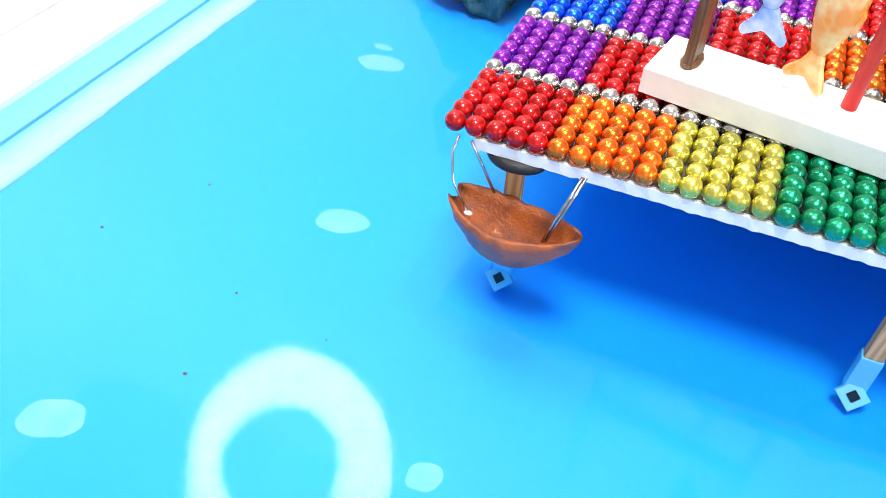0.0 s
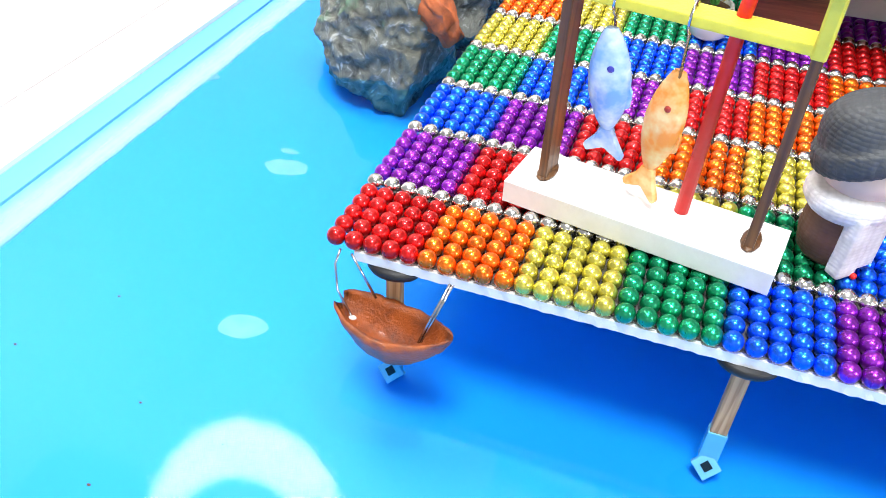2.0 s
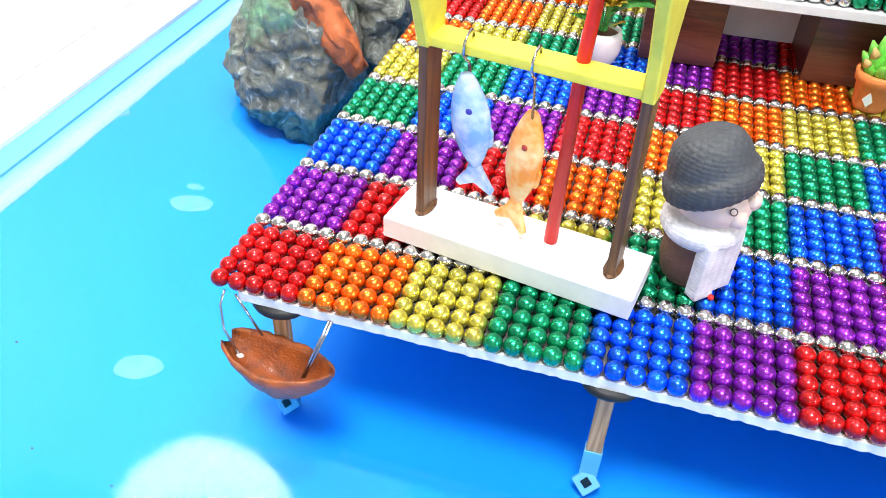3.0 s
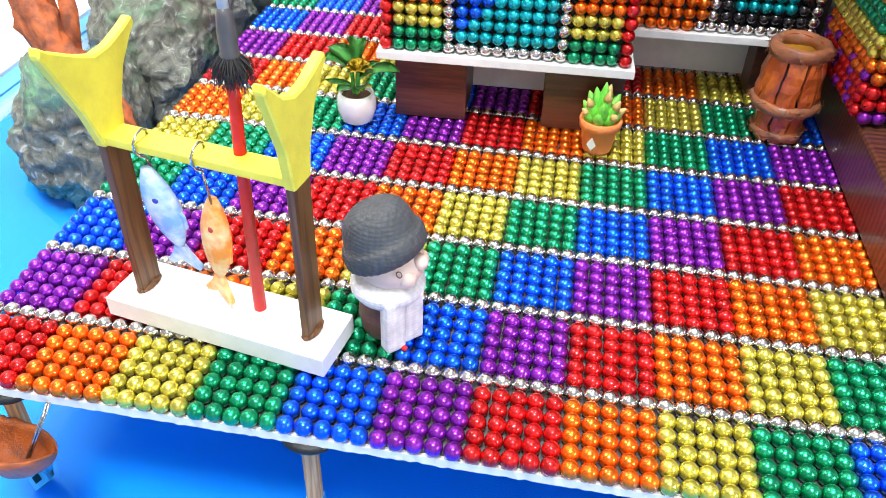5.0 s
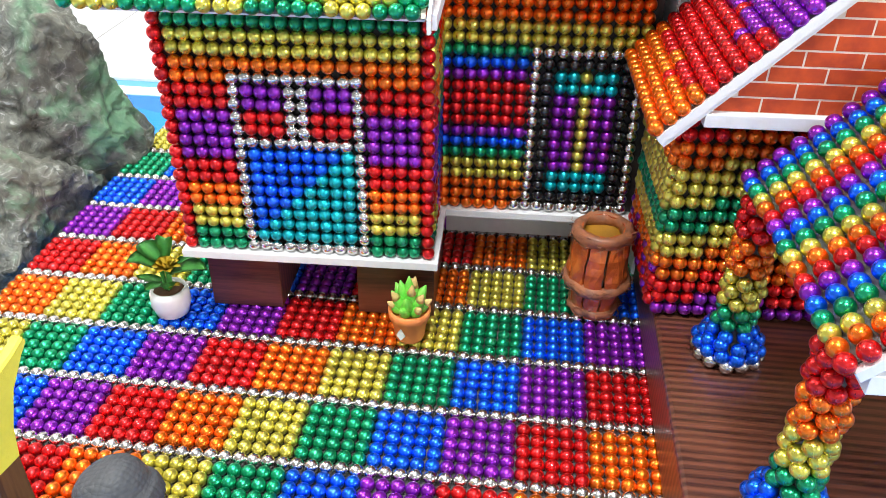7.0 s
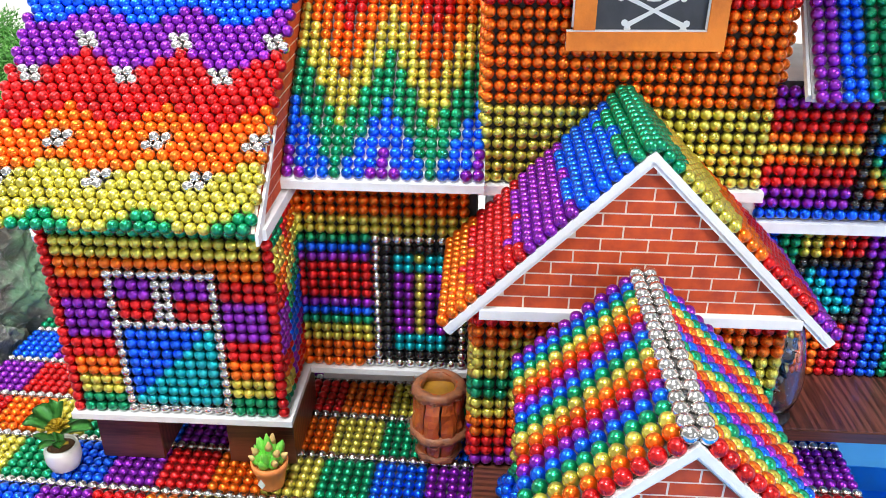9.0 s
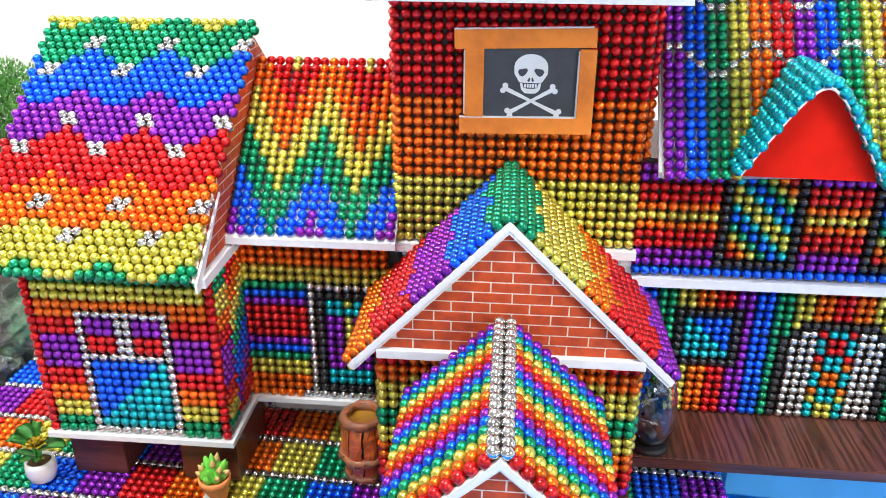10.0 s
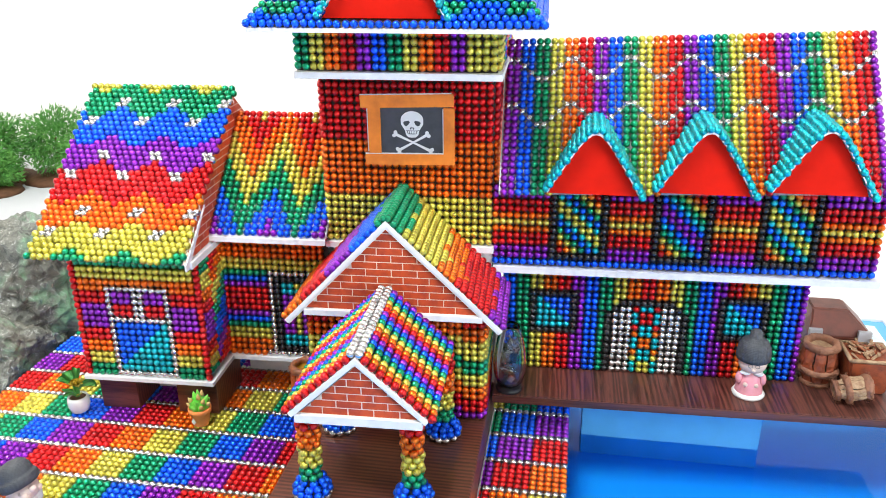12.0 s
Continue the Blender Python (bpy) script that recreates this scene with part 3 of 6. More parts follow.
    def band(z0, z1):
        bm = bmesh.new()
        rows = [[bm.verts.new((p[0], p[1], z)) for z in (z0, z1) for p in pq] for pq in ring]
        for r, q in zip(rows, rows[1:] + rows[:1]):
            for i, j in ((0, 1), (1, 3), (3, 2), (2, 0)):
                bm.faces.new((r[i], r[j], q[j], q[i]))
        bmesh.ops.recalc_face_normals(bm, faces=bm.faces[:])
        bmesh.ops.transform(bm, matrix=Matrix.Translation(BASE[lamp]) @ aim, verts=bm.verts)
        return bm
    part("diffuser", band(-0.5, 0.0), M["lamp"], lamp, "glowing white ring")
    part("housing", band(-3.0, -0.6), M["white"], lamp, "white housing")
    top = BASE[lamp] - AIM * 3
    foot = Vector((top.x - 34, top.y + 28, WATER + 0.5))
    part("stand", tube([top, (top + foot) / 2 + Vector((-9, 9, 48)), foot + Vector((0, 0, 60)), foot], 0.5, 10), M["white"], lamp, "thin white lamp stand", True)
    part("stand_foot", lathe([(0, 0), (12, 0), (11, 1.2), (2, 2.4), (0, 2.4)], foot, 24), M["white"], lamp, "round white base", True)


# ---------------------------------------------------------------- deck
SY = 1.03
NX, NY = 90, 78
PX0, PX1, PY0, TOP = 54.3, 78.6, 9.9, 5.35


def build_deck():
    deck = thing("bead_deck", (45, 40, -1.2), "square deck of rainbow magnetic beads on white board over water", "deck")
    edge = box(1.6, 89.85, 0.22, NY * SY + 0.1, -1.1, -0.5)
    long_edges = [e for e in edge.edges if abs(e.verts[0].co.x - e.verts[1].co.x) > 50]
    bmesh.ops.subdivide_edges(edge, edges=long_edges, cuts=260, use_grid_fill=True)
    for v in edge.verts:
        if v.co.y < 1 and v.co.z < -1:
            q = Vector((v.co.x * 1.9, 0, 3))
            v.co.y += 0.07 * noise.noise(q) + 0.03 * noise.noise(q * 3)
            v.co.z += 0.08 * noise.noise(q * 1.3 + Vector((9, 0, 0))) - 0.12 * max(0, noise.noise(q * 0.7 + Vector((40, 0, 0))) - 0.45) * 4
    board = part("board", edge, M["foam"], deck, "thin white foam board with a rough cut edge")
    # sheet over the white board, coloured grey for the shaded gaps
    part("underlay", box(1.7, 89.8, 0.45, NY * SY, -0.5, -0.42), M["greycard"], deck, "grey sheet for the shade between the beads")
    pts, cols, far_p, far_c, single_p, single_c = [], [], [], [], [], []
    for j in range(NY):
        for i in range(NX):
            x, y = i + 0.5, (j + 0.5) * SY
            if PX0 + 0.6 < x < PX1 - 0.3 and PY0 + 0.6 < y:
                continue
            c = "S" if j % 6 == 5 else RAINBOW[(i // 5 - j // 6) % 6]
            p = (x, y, 0)
            if j < 6 and i < 50:
                single_p.append(p), single_c.append(c)
            elif (j < 36 and i < 56) or j < 6:
                pts.append(p), cols.append(c)
            else:
                far_p.append(p), far_c.append(c)
    beads(board, single_p, single_c, len(single_p), True, 0.02)
    beads(board, pts, cols, 0, True, 0.018)
    beads(board, far_p, far_c, 0, False, 0.018)
    for x in (3.6, 21.5, 57.5, 75.5, 88.5):
        build_leg(x, 0.95)
    for x in (3.6, 30, 60, 88):
        build_leg(x, 74)


def build_leg(x, y):
    leg = thing("deck_leg", (x, y, FLOOR), "wooden stick leg with a square nut foot standing in water", "leg", "legs under the deck")
    part("stick", box(x - 0.42, x + 0.42, y - 0.28, y + 0.28, FLOOR + 0.4, -1.7, 0.05), M["stick"], leg)
    part("cap", lathe([(0, -1.12), (1.0, -1.12), (1.15, -1.35), (1.05, -1.6), (0.6, -1.8), (0, -1.8)], (x, y, 0), 20, squash=(1.35, 1, 1)), M["black"], leg, "black rubber pad", True)
    m = Matrix.Translation((x, y - 0.55, FLOOR + 1.0)) @ Matrix.Rotation(radians(-38), 4, "X") @ Matrix.Rotation(radians(45), 4, "Y")
    foot = part("foot", box(-0.58, 0.58, -0.14, 0.3, -0.58, 0.58, 0.08, m), M["acrylic"], leg, "pale blue square nut")
    m2 = m @ Matrix.Translation((0, -0.16, 0))
    part("hole", box(-0.24, 0.24, -0.03, 0.03, -0.24, 0.24, 0.0, m2), M["black"], foot, "dark square hole")
    part("sleeve", box(x - 0.5, x + 0.5, y - 0.35, y + 0.35, FLOOR + 1.0, WATER - 0.05, 0.06), M["acrylic"], leg, "pale wet sleeve")


def build_boat():
    b = bmesh.new()
    n, k = 44, 18
    A, B = Vector((1.05, -0.75, -2.95)), Vector((7.7, -1.5, -2.85))
    along = (B - A)
    side = Vector((-along.y, along.x, 0)).normalized()

    def hull(s, w, inset):
        # s along, w across from -1 to 1; a blunt stern, a pointed bow, a sheer that dips amidships
        s = min(max(s, 0.0), 1.0)
        full = math.sin(math.pi * s ** 0.85)
        half = 0.14 + (1.5 - inset) * full ** 0.7 + 0.3 * (1 - s) ** 8
        depth = 0.3 + (2.4 - inset * 3.4) * full ** (0.5 if s < 0.5 else 0.8)
        rim = 0.62 * abs(2 * s - 1) ** 2.0 - 0.62
        c = A + along * s + Vector((0.35 * (1 - s) ** 6 * (1 - abs(w)), 0, 0))
        return c + side * (half * w) + Vector((0, 0, rim - depth * (1 - abs(w) ** 2.4)))
    outer = [[b.verts.new(hull(i / n, -1 + 2 * j / k, 0.0)) for j in range(k + 1)] for i in range(n + 1)]
    inner = [[b.verts.new(hull(0.13 + 0.77 * i / n, -1 + 2 * j / k, 0.3) + Vector((0, 0, 0.02))) for j in range(k + 1)] for i in range(n + 1)]
    for g, flip in ((outer, False), (inner, True)):
        for i in range(n):
            for j in range(k):
                q = (g[i][j], g[i + 1][j], g[i + 1][j + 1], g[i][j + 1])
                b.faces.new(q[::-1] if flip else q)
    for i in range(n):
        b.faces.new((outer[i][0], inner[i][0], inner[i + 1][0], outer[i + 1][0]))
        b.faces.new((outer[i + 1][k], inner[i + 1][k], inner[i][k], outer[i][k]))
    for i in (0, n):
        for j in range(k):
            b.faces.new((outer[i][j], outer[i][j + 1], inner[i][j + 1], inner[i][j]))
    bmesh.ops.remove_doubles(b, verts=b.verts, dist=0.01)
    bmesh.ops.recalc_face_normals(b, faces=b.faces[:])
    for v in b.verts:
        v.co += Vector((noise.noise(v.co * 1.3), noise.noise(v.co * 1.3 + Vector((9, 0, 0))), noise.noise(v.co * 1.7))) * 0.08
        v.co += Vector((noise.noise(v.co * 4.1), noise.noise(v.co * 4.1 + Vector((9, 0, 0))), noise.noise(v.co * 4.7))) * 0.045
    boat = thing("toy_boat", (4.3, -1.2, -4.9), "small brown clay rowing boat hung on wires from the deck edge", "boat")
    part("hull", b, M["clay"], boat, "rough brown clay hull", True)
    for path in ([(0.9, 0.1, -0.45), (0.75, -0.3, -1.2), (1.1, -0.9, -2.4), (2.1, -1.35, -3.6)], [(1.5, 0.1, -0.6), (2.2, -0.1, -1.6), (3.0, -0.25, -2.9)],
                 [(6.95, -0.05, -0.7), (6.5, -0.9, -2.0), (6.0, -1.9, -3.5)], [(7.1, -0.05, -0.7), (6.66, -0.88, -2.0), (6.12, -1.82, -3.5)]):
        part("wire", tube(path, 0.075, 6), M["wire"], boat, "thin steel wire", True)
    part("glue", ball((2.15, -1.38, -3.62), (0.22, 0.16, 0.1), sub=2), M["white"], boat, "drop of white glue", True)


# ---------------------------------------------------------------- fish rack
def build_rack():
    yaw = radians(-9.9)
    c = Vector((15.05, 6.85, 0.5))
    place = Matrix.Translation(c) @ Matrix.Rotation(yaw, 4, "Z")
    rack = thing("fish_rack", c, "little drying rack with brown posts and yellow horned beam", "rack")

    def put(bm):
        bmesh.ops.transform(bm, matrix=place, verts=bm.verts)
        return bm
    part("base", put(box(-7.1, 7.1, -2.0, 2.0, 0, 1.3, 0.05)), M["foam"], rack, "white foam base")
    for x in (-5.45, 5.5):
        part("post", put(box(x - 0.24, x + 0.24, -0.82, 0.82, 1.25, 11.9, 0.06)), M["post"], rack, "dark brown post")
        part("glue", put(ball((x, 0, 1.4), (0.5, 1.05, 0.22), sub=2)), M["post"], rack, "brown glue at the foot")
        top = [(-0.85, 11.3), (0.85, 11.3), (1.1, 13.0), (1.8, 14.8), (2.8, 16.1), (3.3, 16.6), (3.1, 17.0), (2.25, 16.6), (1.1, 16.2), (0.0, 16.1), (-1.0, 16.5), (-2.0, 17.4), (-2.4, 17.8), (-2.5, 17.3), (-1.9, 15.6), (-1.2, 13.6)]
        top = [(a * (1.35 if a < -1 and x < 0 else 1.0), b) for a, b in top]
        part("horn", put(prism(top, "x", x - 0.32, x + 0.32, 0.1)), M["yellow"], rack, "yellow flared horn")
    part("beam", put(box(-5.75, 5.5, -0.8, 0.8, 11.45, 11.95, 0.1)), M["yellow"], rack, "yellow flat cross beam")
    pole = part("pole", put(tube([(1.8, 0.55, 1.2), (2.05, 0.5, 11.9), (2.5, 0.2, 17.5)], [0.36, 0.33, 0.3], 12)), M["redpole"], rack, "glossy red pole", True)
    rnd = random.Random(8)
    tuft = bmesh.new()
    for k in range(420):
        a, reach = rnd.uniform(0, 6.283), rnd.uniform(0.15, 1.0) ** 0.7
        out = Vector((math.cos(a), math.sin(a), 0))
        p0 = Vector((2.55, 0.15, 17.5)) + out * 0.4 * reach
        fall = rnd.uniform(0.9, 1.8)
        mid = p0 + out * reach * 0.55 + Vector((rnd.uniform(-.1, .1), rnd.uniform(-.1, .1), -fall * 0.45))
        end = p0 + out * reach * rnd.uniform(0.4, 0.9) + Vector((rnd.uniform(-.3, .3), rnd.uniform(-.3, .3), -fall))
        tuft = tube([p0, mid, end], [0.026, 0.022, 0.008], 3, tuft)
    part("tuft", put(tuft), M["tuft"], pole, "dark drooping bristles", True)
    part("ferrule", put(lathe([(0, 17.3), (0.44, 17.3), (0.48, 17.5), (0.43, 17.65), (0.45, 18.7), (0.37, 19.4), (0.26, 19.7), (0, 19.7)], (2.55, 0.15, 0), 20)), M["grey_rod"], pole, "dark grey collar", True)
    part("tip", put(tube([(2.55, 0.15, 19.5), (2.5, 0.15, 22.0), (2.75, 0.15, 27.0)], [0.27, 0.2, 0.17], 10)), M["handle"], pole, "pale grey handle", True)
    for x, drop in ((-3.25, 10.5), (0.15, 9.0)):
        path = [(x - 0.1, 0.35, 11.9), (x - 0.05, 0.2, 12.25), (x, -0.15, 12.5), (x, -0.6, 12.4), (x, -0.95, 12.05), (x, -0.95, 11.6), (x, -0.7, 11.2), (x, -0.3, 10.9), (x, 0.0, drop - 0.4)]
        part("hook", put(tube(path, 0.075, 6)), M["wire"], rack, "thin wire hook", True)
    for (top_at, low_at, mat, ink, label) in (
            ((11.76, 7.0, 10.9), (12.5, 7.9, 3.5), "fish_blue", "ink_blue", "pale blue clay fish hanging on a wire hook"),
            ((15.19, 7.05, 9.45), (14.7, 6.95, 2.25), "fish_orange", "ink_red", "orange and cream clay fish hanging on a wire hook")):
        up = (Vector(top_at) - Vector(low_at))
        zax = up.normalized()
        yax = Vector((0.17, 0.985, 0)) if mat == "fish_blue" else Vector((0.42, 0.91, 0))
        yax = (yax - zax * yax.dot(zax)).normalized()
        xax = yax.cross(zax)
        k = up.length / 7.0
        rot = Matrix((xax, yax, zax)).transposed().to_4x4()
        build_fish("toy_fish", Matrix.Translation((Vector(top_at) + Vector(low_at)) / 2) @ rot @ Matrix.Scale(k, 4), mat, ink, label)


def build_fish(name, place, mat, ink, label):
    f = thing(name, place.translation, label, "toy fish", "fish on the rack")
    b = bmesh.new()
    n, k = 22, 14
    rings = []
    for i in range(n + 1):
        s = i / n
        z = 3.45 - 5.4 * s
        w = 0.97 * math.sin(math.pi * min(1, (s * 0.93 + 0.05))) ** 0.75 + 0.05
        d = w * 0.6
        rings.append([b.verts.new((w * math.cos(2 * math.pi * a / k), d * math.sin(2 * math.pi * a / k), z)) for a in range(k)])
    for a, c in zip(rings, rings[1:]):
        for j in range(k):
            b.faces.new((a[j], c[j], c[(j + 1) % k], a[(j + 1) % k]))
    b.faces.new(rings[0])
    b.faces.new(rings[-1][::-1])
    bmesh.ops.recalc_face_normals(b, faces=b.faces[:])
    bmesh.ops.transform(b, matrix=place, verts=b.verts)
    body = part("body", b, M[mat], f, "", True)
    t = prism([(-0.32, -1.75), (-0.55, -2.3), (-1.15, -3.0), (-0.95, -3.3), (-0.1, -2.9), (0.75, -3.55), (0.95, -3.3), (0.5, -2.3), (0.32, -1.75)], "y", -0.18, 0.18, 0.08)
    bmesh.ops.transform(t, matrix=place, verts=t.verts)
    part("tail", t, M[mat], f)
    fin = prism([(0.75, 1.2), (1.12, 0.4), (1.05, -0.4), (0.65, -0.6)], "y", -0.1, 0.1, 0.04)
    bmesh.ops.transform(fin, matrix=place, verts=fin.verts)
    part("fin", fin, M[mat], f)
    e = ball((0.2, -0.52, 1.75), (0.17, 0.1, 0.17), sub=2)
    bmesh.ops.transform(e, matrix=place, verts=e.verts)
    part("eye", e, M[ink], body, "dot of ink")


# ---------------------------------------------------------------- figures
def figure(name, c, turn, label, dress):
    """A plain little garden figure in one mesh."""
    b = bmesh.new()
    if dress == "coat":
        b = lathe([(0, 0), (1.4, 0.05), (1.85, 0.5), (2.08, 1.6), (1.95, 3.0), (1.55, 4.4), (0.9, 5.0), (0, 5.1)], n=26, bm=b, mi=0)
        b = lathe([(1.5, 3.1), (2.2, 3.15), (2.55, 3.6), (2.55, 4.1), (2.25, 4.5), (1.4, 4.7)], n=26, bm=b, mi=1)
        for y in (-0.78, 0.72):
            flap = box(1.35, 2.4 if y < 0 else 2.25, y - 0.74, y + 0.74, 0.1 if y < 0 else 0.3, 3.9, 0.28, seg=3)
            bmesh.ops.transform(flap, matrix=Matrix.Rotation(radians(-36), 4, "Z"), verts=flap.verts)
            b = join(b, flap, 1)
        b = ball((0.2, 0, 5.45), (2.35, 2.25, 1.45), b, 2)
        b = ball((2.3, -0.1, 5.95), (0.62, 0.6, 0.55), b, 2, 2)
        for y in (-1.15, 1.15):
            b = ball((1.8, y, 5.3), (0.7, 0.65, 0.6), b, 2, 2)
            ring = [(1.6 + 0.2 * math.cos(a * 0.628), y * 1.62, 6.0 + 0.22 * math.sin(a * 0.628)) for a in range(11)]
            b = tube(ring, 0.035, 6, b, 0)
        b = ball((1.85, -1.65, 0.18), (0.22, 0.22, 0.18), b, 4, 2)
        prof = [(2.2, 6.0), (2.6, 5.95), (2.78, 6.15), (2.81, 6.6), (2.76, 7.05), (2.64, 7.25), (2.5, 7.28), (2.45, 7.65), (2.28, 8.3), (1.96, 8.85), (1.45, 9.2), (0.75, 9.36), (0, 9.4)]
        hat = lathe(prof, (0, 0, 0), 96, None, 3)
        for v in hat.verts:
            a = math.atan2(v.co.y, v.co.x)
            k = 1 + (0.016 if v.co.z < 7.2 else 0.005) * math.cos(a * 32)
            v.co.x *= k
            v.co.y *= k
        bmesh.ops.transform(hat, matrix=Matrix.Translation((-0.36, 0, 6.95)) @ Matrix.Rotation(radians(-21), 4, "Y") @ Matrix.Translation((0, 0, -7)), verts=hat.verts)
        b = join(b, hat)
    else:
        b = lathe([(0, 0), (2.55, 0.0), (2.75, 0.3), (2.45, 0.7), (2.2, 0.75)], n=26, bm=b, mi=1)
        b = lathe([(2.3, 0.6), (2.15, 1.6), (1.9, 2.9), (1.5, 3.8), (0.8, 4.2), (0, 4.3)], n=26, bm=b, mi=0)
        for y in (-1.0, 1.0):
            b = ball((1.05, y, 4.05), (0.75, 0.95, 0.35), b, 1, 2)
            b = ball((0.75, y * 1.9, 3.0), (0.75, 0.6, 1.0), b, 0, 2)
            b = ball((1.75, y * 0.85, 2.35), (0.42, 0.42, 0.35), b, 2, 2)
        b = ball((0.35, 0, 5.4), (2.15, 2.3, 1.5), b, 2)
        b = ball((2.5, 0, 5.1), (0.3, 0.32, 0.26), b, 2, 2)
        for y in (-0.75, 0.75):
            ring = [(2.4, y * 0.75 + 0.34 * math.cos(a * 0.628), 5.75 + 0.28 * math.sin(a * 0.628)) for a in range(11)]
            b = tube(ring, 0.05, 6, b, 3)
        b = lathe([(2.3, 6.05), (2.75, 6.15), (2.82, 6.8), (2.62, 8.1), (2.1, 9.0), (1.25, 9.4), (1.05, 9.8), (0.95, 10.4), (0.55, 10.75), (0, 10.85)], n=40, bm=b, mi=3)
    bmesh.ops.transform(b, matrix=Matrix.Translation(c) @ Matrix.Rotation(radians(turn), 4, "Z") @ Matrix.Diagonal((0.84, 0.84, 0.96, 1)), verts=b.verts)
    mats = [M["knit_brown"], M["knit_white"], M["resin"], M["knit_grey"], M["redpole"]] if dress == "coat" else [M["pink"], M["white"], M["resin"], M["knit_grey"]]
    ob = finish(name, b, mats, None, label, True, "", "figurine")
    return ob


# ---------------------------------------------------------------- pots, barrels
def leaf(p, d, length, width, up, bm):
    """One pointed leaf with a folded midrib and some thickness."""
    d = Vector(d).normalized()
    s = d.cross(Vector((0, 0, 1))).normalized()
    n = 6
    b = bmesh.new()
    rows = []
    for i in range(n + 1):
        t = i / n
        c = Vector(p) + d * (length * t) + Vector((0, 0, up * math.sin(t * 2.4)))
        w = width * math.sin(math.pi * (0.06 + 0.94 * t)) ** 0.8
        rows.append([b.verts.new(c - s * w + Vector((0, 0, w * 0.35))), b.verts.new(c), b.verts.new(c + s * w + Vector((0, 0, w * 0.35)))])
    for a, c in zip(rows, rows[1:]):
        b.faces.new((a[0], a[1], c[1], c[0]))
        b.faces.new((a[1], a[2], c[2], c[1]))
    bmesh.ops.solidify(b, geom=b.faces[:], thickness=0.06)
    return join(bm, b)


def build_plants():
    x, y = 16.1, 32.2
    pot = thing("potted_plant", (x, y, 0.5), "white round pot with green leaves and a yellow heart", "plant")
    part("pot", lathe([(0, 0.5), (1.0, 0.5), (1.32, 0.75), (1.62, 1.7), (1.58, 2.6), (1.44, 3.1), (1.25, 3.1), (1.25, 2.7), (0, 2.7)], (x, y, 0), 30), M["ceramic"], pot, "white ceramic pot", True)
    part("soil", lathe([(1.3, 2.75), (0.9, 2.95), (0, 3.05)], (x, y, 0), 18), M["bark"], pot)
    for ang, ln, up, w, z in ((-4, 3.5, 0.5, 1.05, 4.5), (200, 2.5, 0.9, 1.0, 4.9), (150, 2.7, 0.5, 0.95, 5.4), (85, 0.9, 1.9, 0.75, 5.3), (40, 2.4, 0.5, 0.8, 4.2), (-60, 1.5, 0.1, 0.6, 3.7), (240, 1.8, 0.1, 0.6, 3.6), (175, 2.4, -0.2, 0.55, 3.6)):
        a = radians(ang)
        base = Vector((x + 0.35 * math.cos(a), y + 0.35 * math.sin(a), z))
        lf = part("leaf", leaf(base, (math.cos(a), math.sin(a), 0.15), ln, w, up, None), M["leaf"], pot, "", True)
        part("stem", tube([(x + 0.2 * math.cos(a), y + 0.2 * math.sin(a), 2.9), base, base + Vector((math.cos(a), math.sin(a), 0.2)) * 0.3], 0.11, 6), M["leaf"], lf)
    for ring, (nn, rise, ln) in enumerate(((7, 0.25, 1.25), (6, 0.8, 1.0), (4, 1.8, 0.75))):
        for k in range(nn):
            a = k * 6.283 / nn + ring * 0.5
            part("petal", leaf((x + 0.35, y - 0.3, 5.0 + ring * 0.12), (math.cos(a), math.sin(a), rise), ln, 0.42, 0.25, None), M["leaf_pale"], pot, "yellow petal", True)
    part("petal", leaf((x + 0.5, y - 0.8, 3.5), (0.9, -0.4, 0.5), 1.5, 0.4, 0.3, None), M["leaf_pale"], pot, "yellow petal", True)
    part("stem", tube([(x, y, 2.9), (x + 0.2, y - 0.1, 4.2), (x + 0.35, y - 0.3, 5.05)], 0.14, 6), M["leaf"], pot)
    x, y = 36.0, 31.9
    pot = thing("potted_succulent", (x, y, 0.5), "terracotta pot with a lime green succulent tipped with orange", "plant")
    body = part("pot", lathe([(0, 0.5), (1.1, 0.5), (1.2, 0.8), (1.45, 2.5), (1.62, 2.55), (1.7, 3.25), (1.5, 3.35), (1.4, 3.0), (0, 3.0)], (x, y, 0), 30), M["terracotta"], pot, "terracotta pot", True)
    part("mark", prism([(x - 0.85, 1.5), (x - 0.5, 1.0), (x - 0.15, 1.45), (x - 0.5, 2.15)], "y", y - 1.34, y - 1.1), M["white"], body, "small white mark")
    for ring, (nn, tilt, ln, rr) in enumerate([(7, 0.8, 1.8, 0.5), (6, 0.48, 2.4, 0.55), (3, 0.2, 2.9, 0.55), (1, 0.0, 3.3, 0.55)]):
        for k in range(nn):
            a = 2 * math.pi * k / nn + ring * 0.5
            d = Vector((math.sin(tilt) * math.cos(a), math.sin(tilt) * math.sin(a), math.cos(tilt)))
            p = Vector((x, y, 3.0)) + Vector((d.x, d.y, 0)) * 0.6
            lf = part("leaf", tube([p, p + d * ln * 0.45, p + d * ln * 0.8, p + d * ln], [rr * 0.8, rr, rr * 0.55, 0.06], 8), M["succulent"], pot, "", True)
            if (k + ring) % 2 == 0:
                part("tip", tube([p + d * ln * 0.72, p + d * ln * 0.86, p + d * (ln + 0.05)], [rr * 0.7, rr * 0.46, 0.07], 8), M["tip"], lf, "orange tip", True)


def belly(t):
    """Radius of a barrel over its height: a narrow foot, a step, then a swelling body."""
    if t < 0.34:
        return 0.83 - 0.05 * math.sin(math.pi * t / 0.34)
    u = (t - 0.34) / 0.66
    return 0.97 - 0.15 * u + 0.07 * math.sin(math.pi * u)


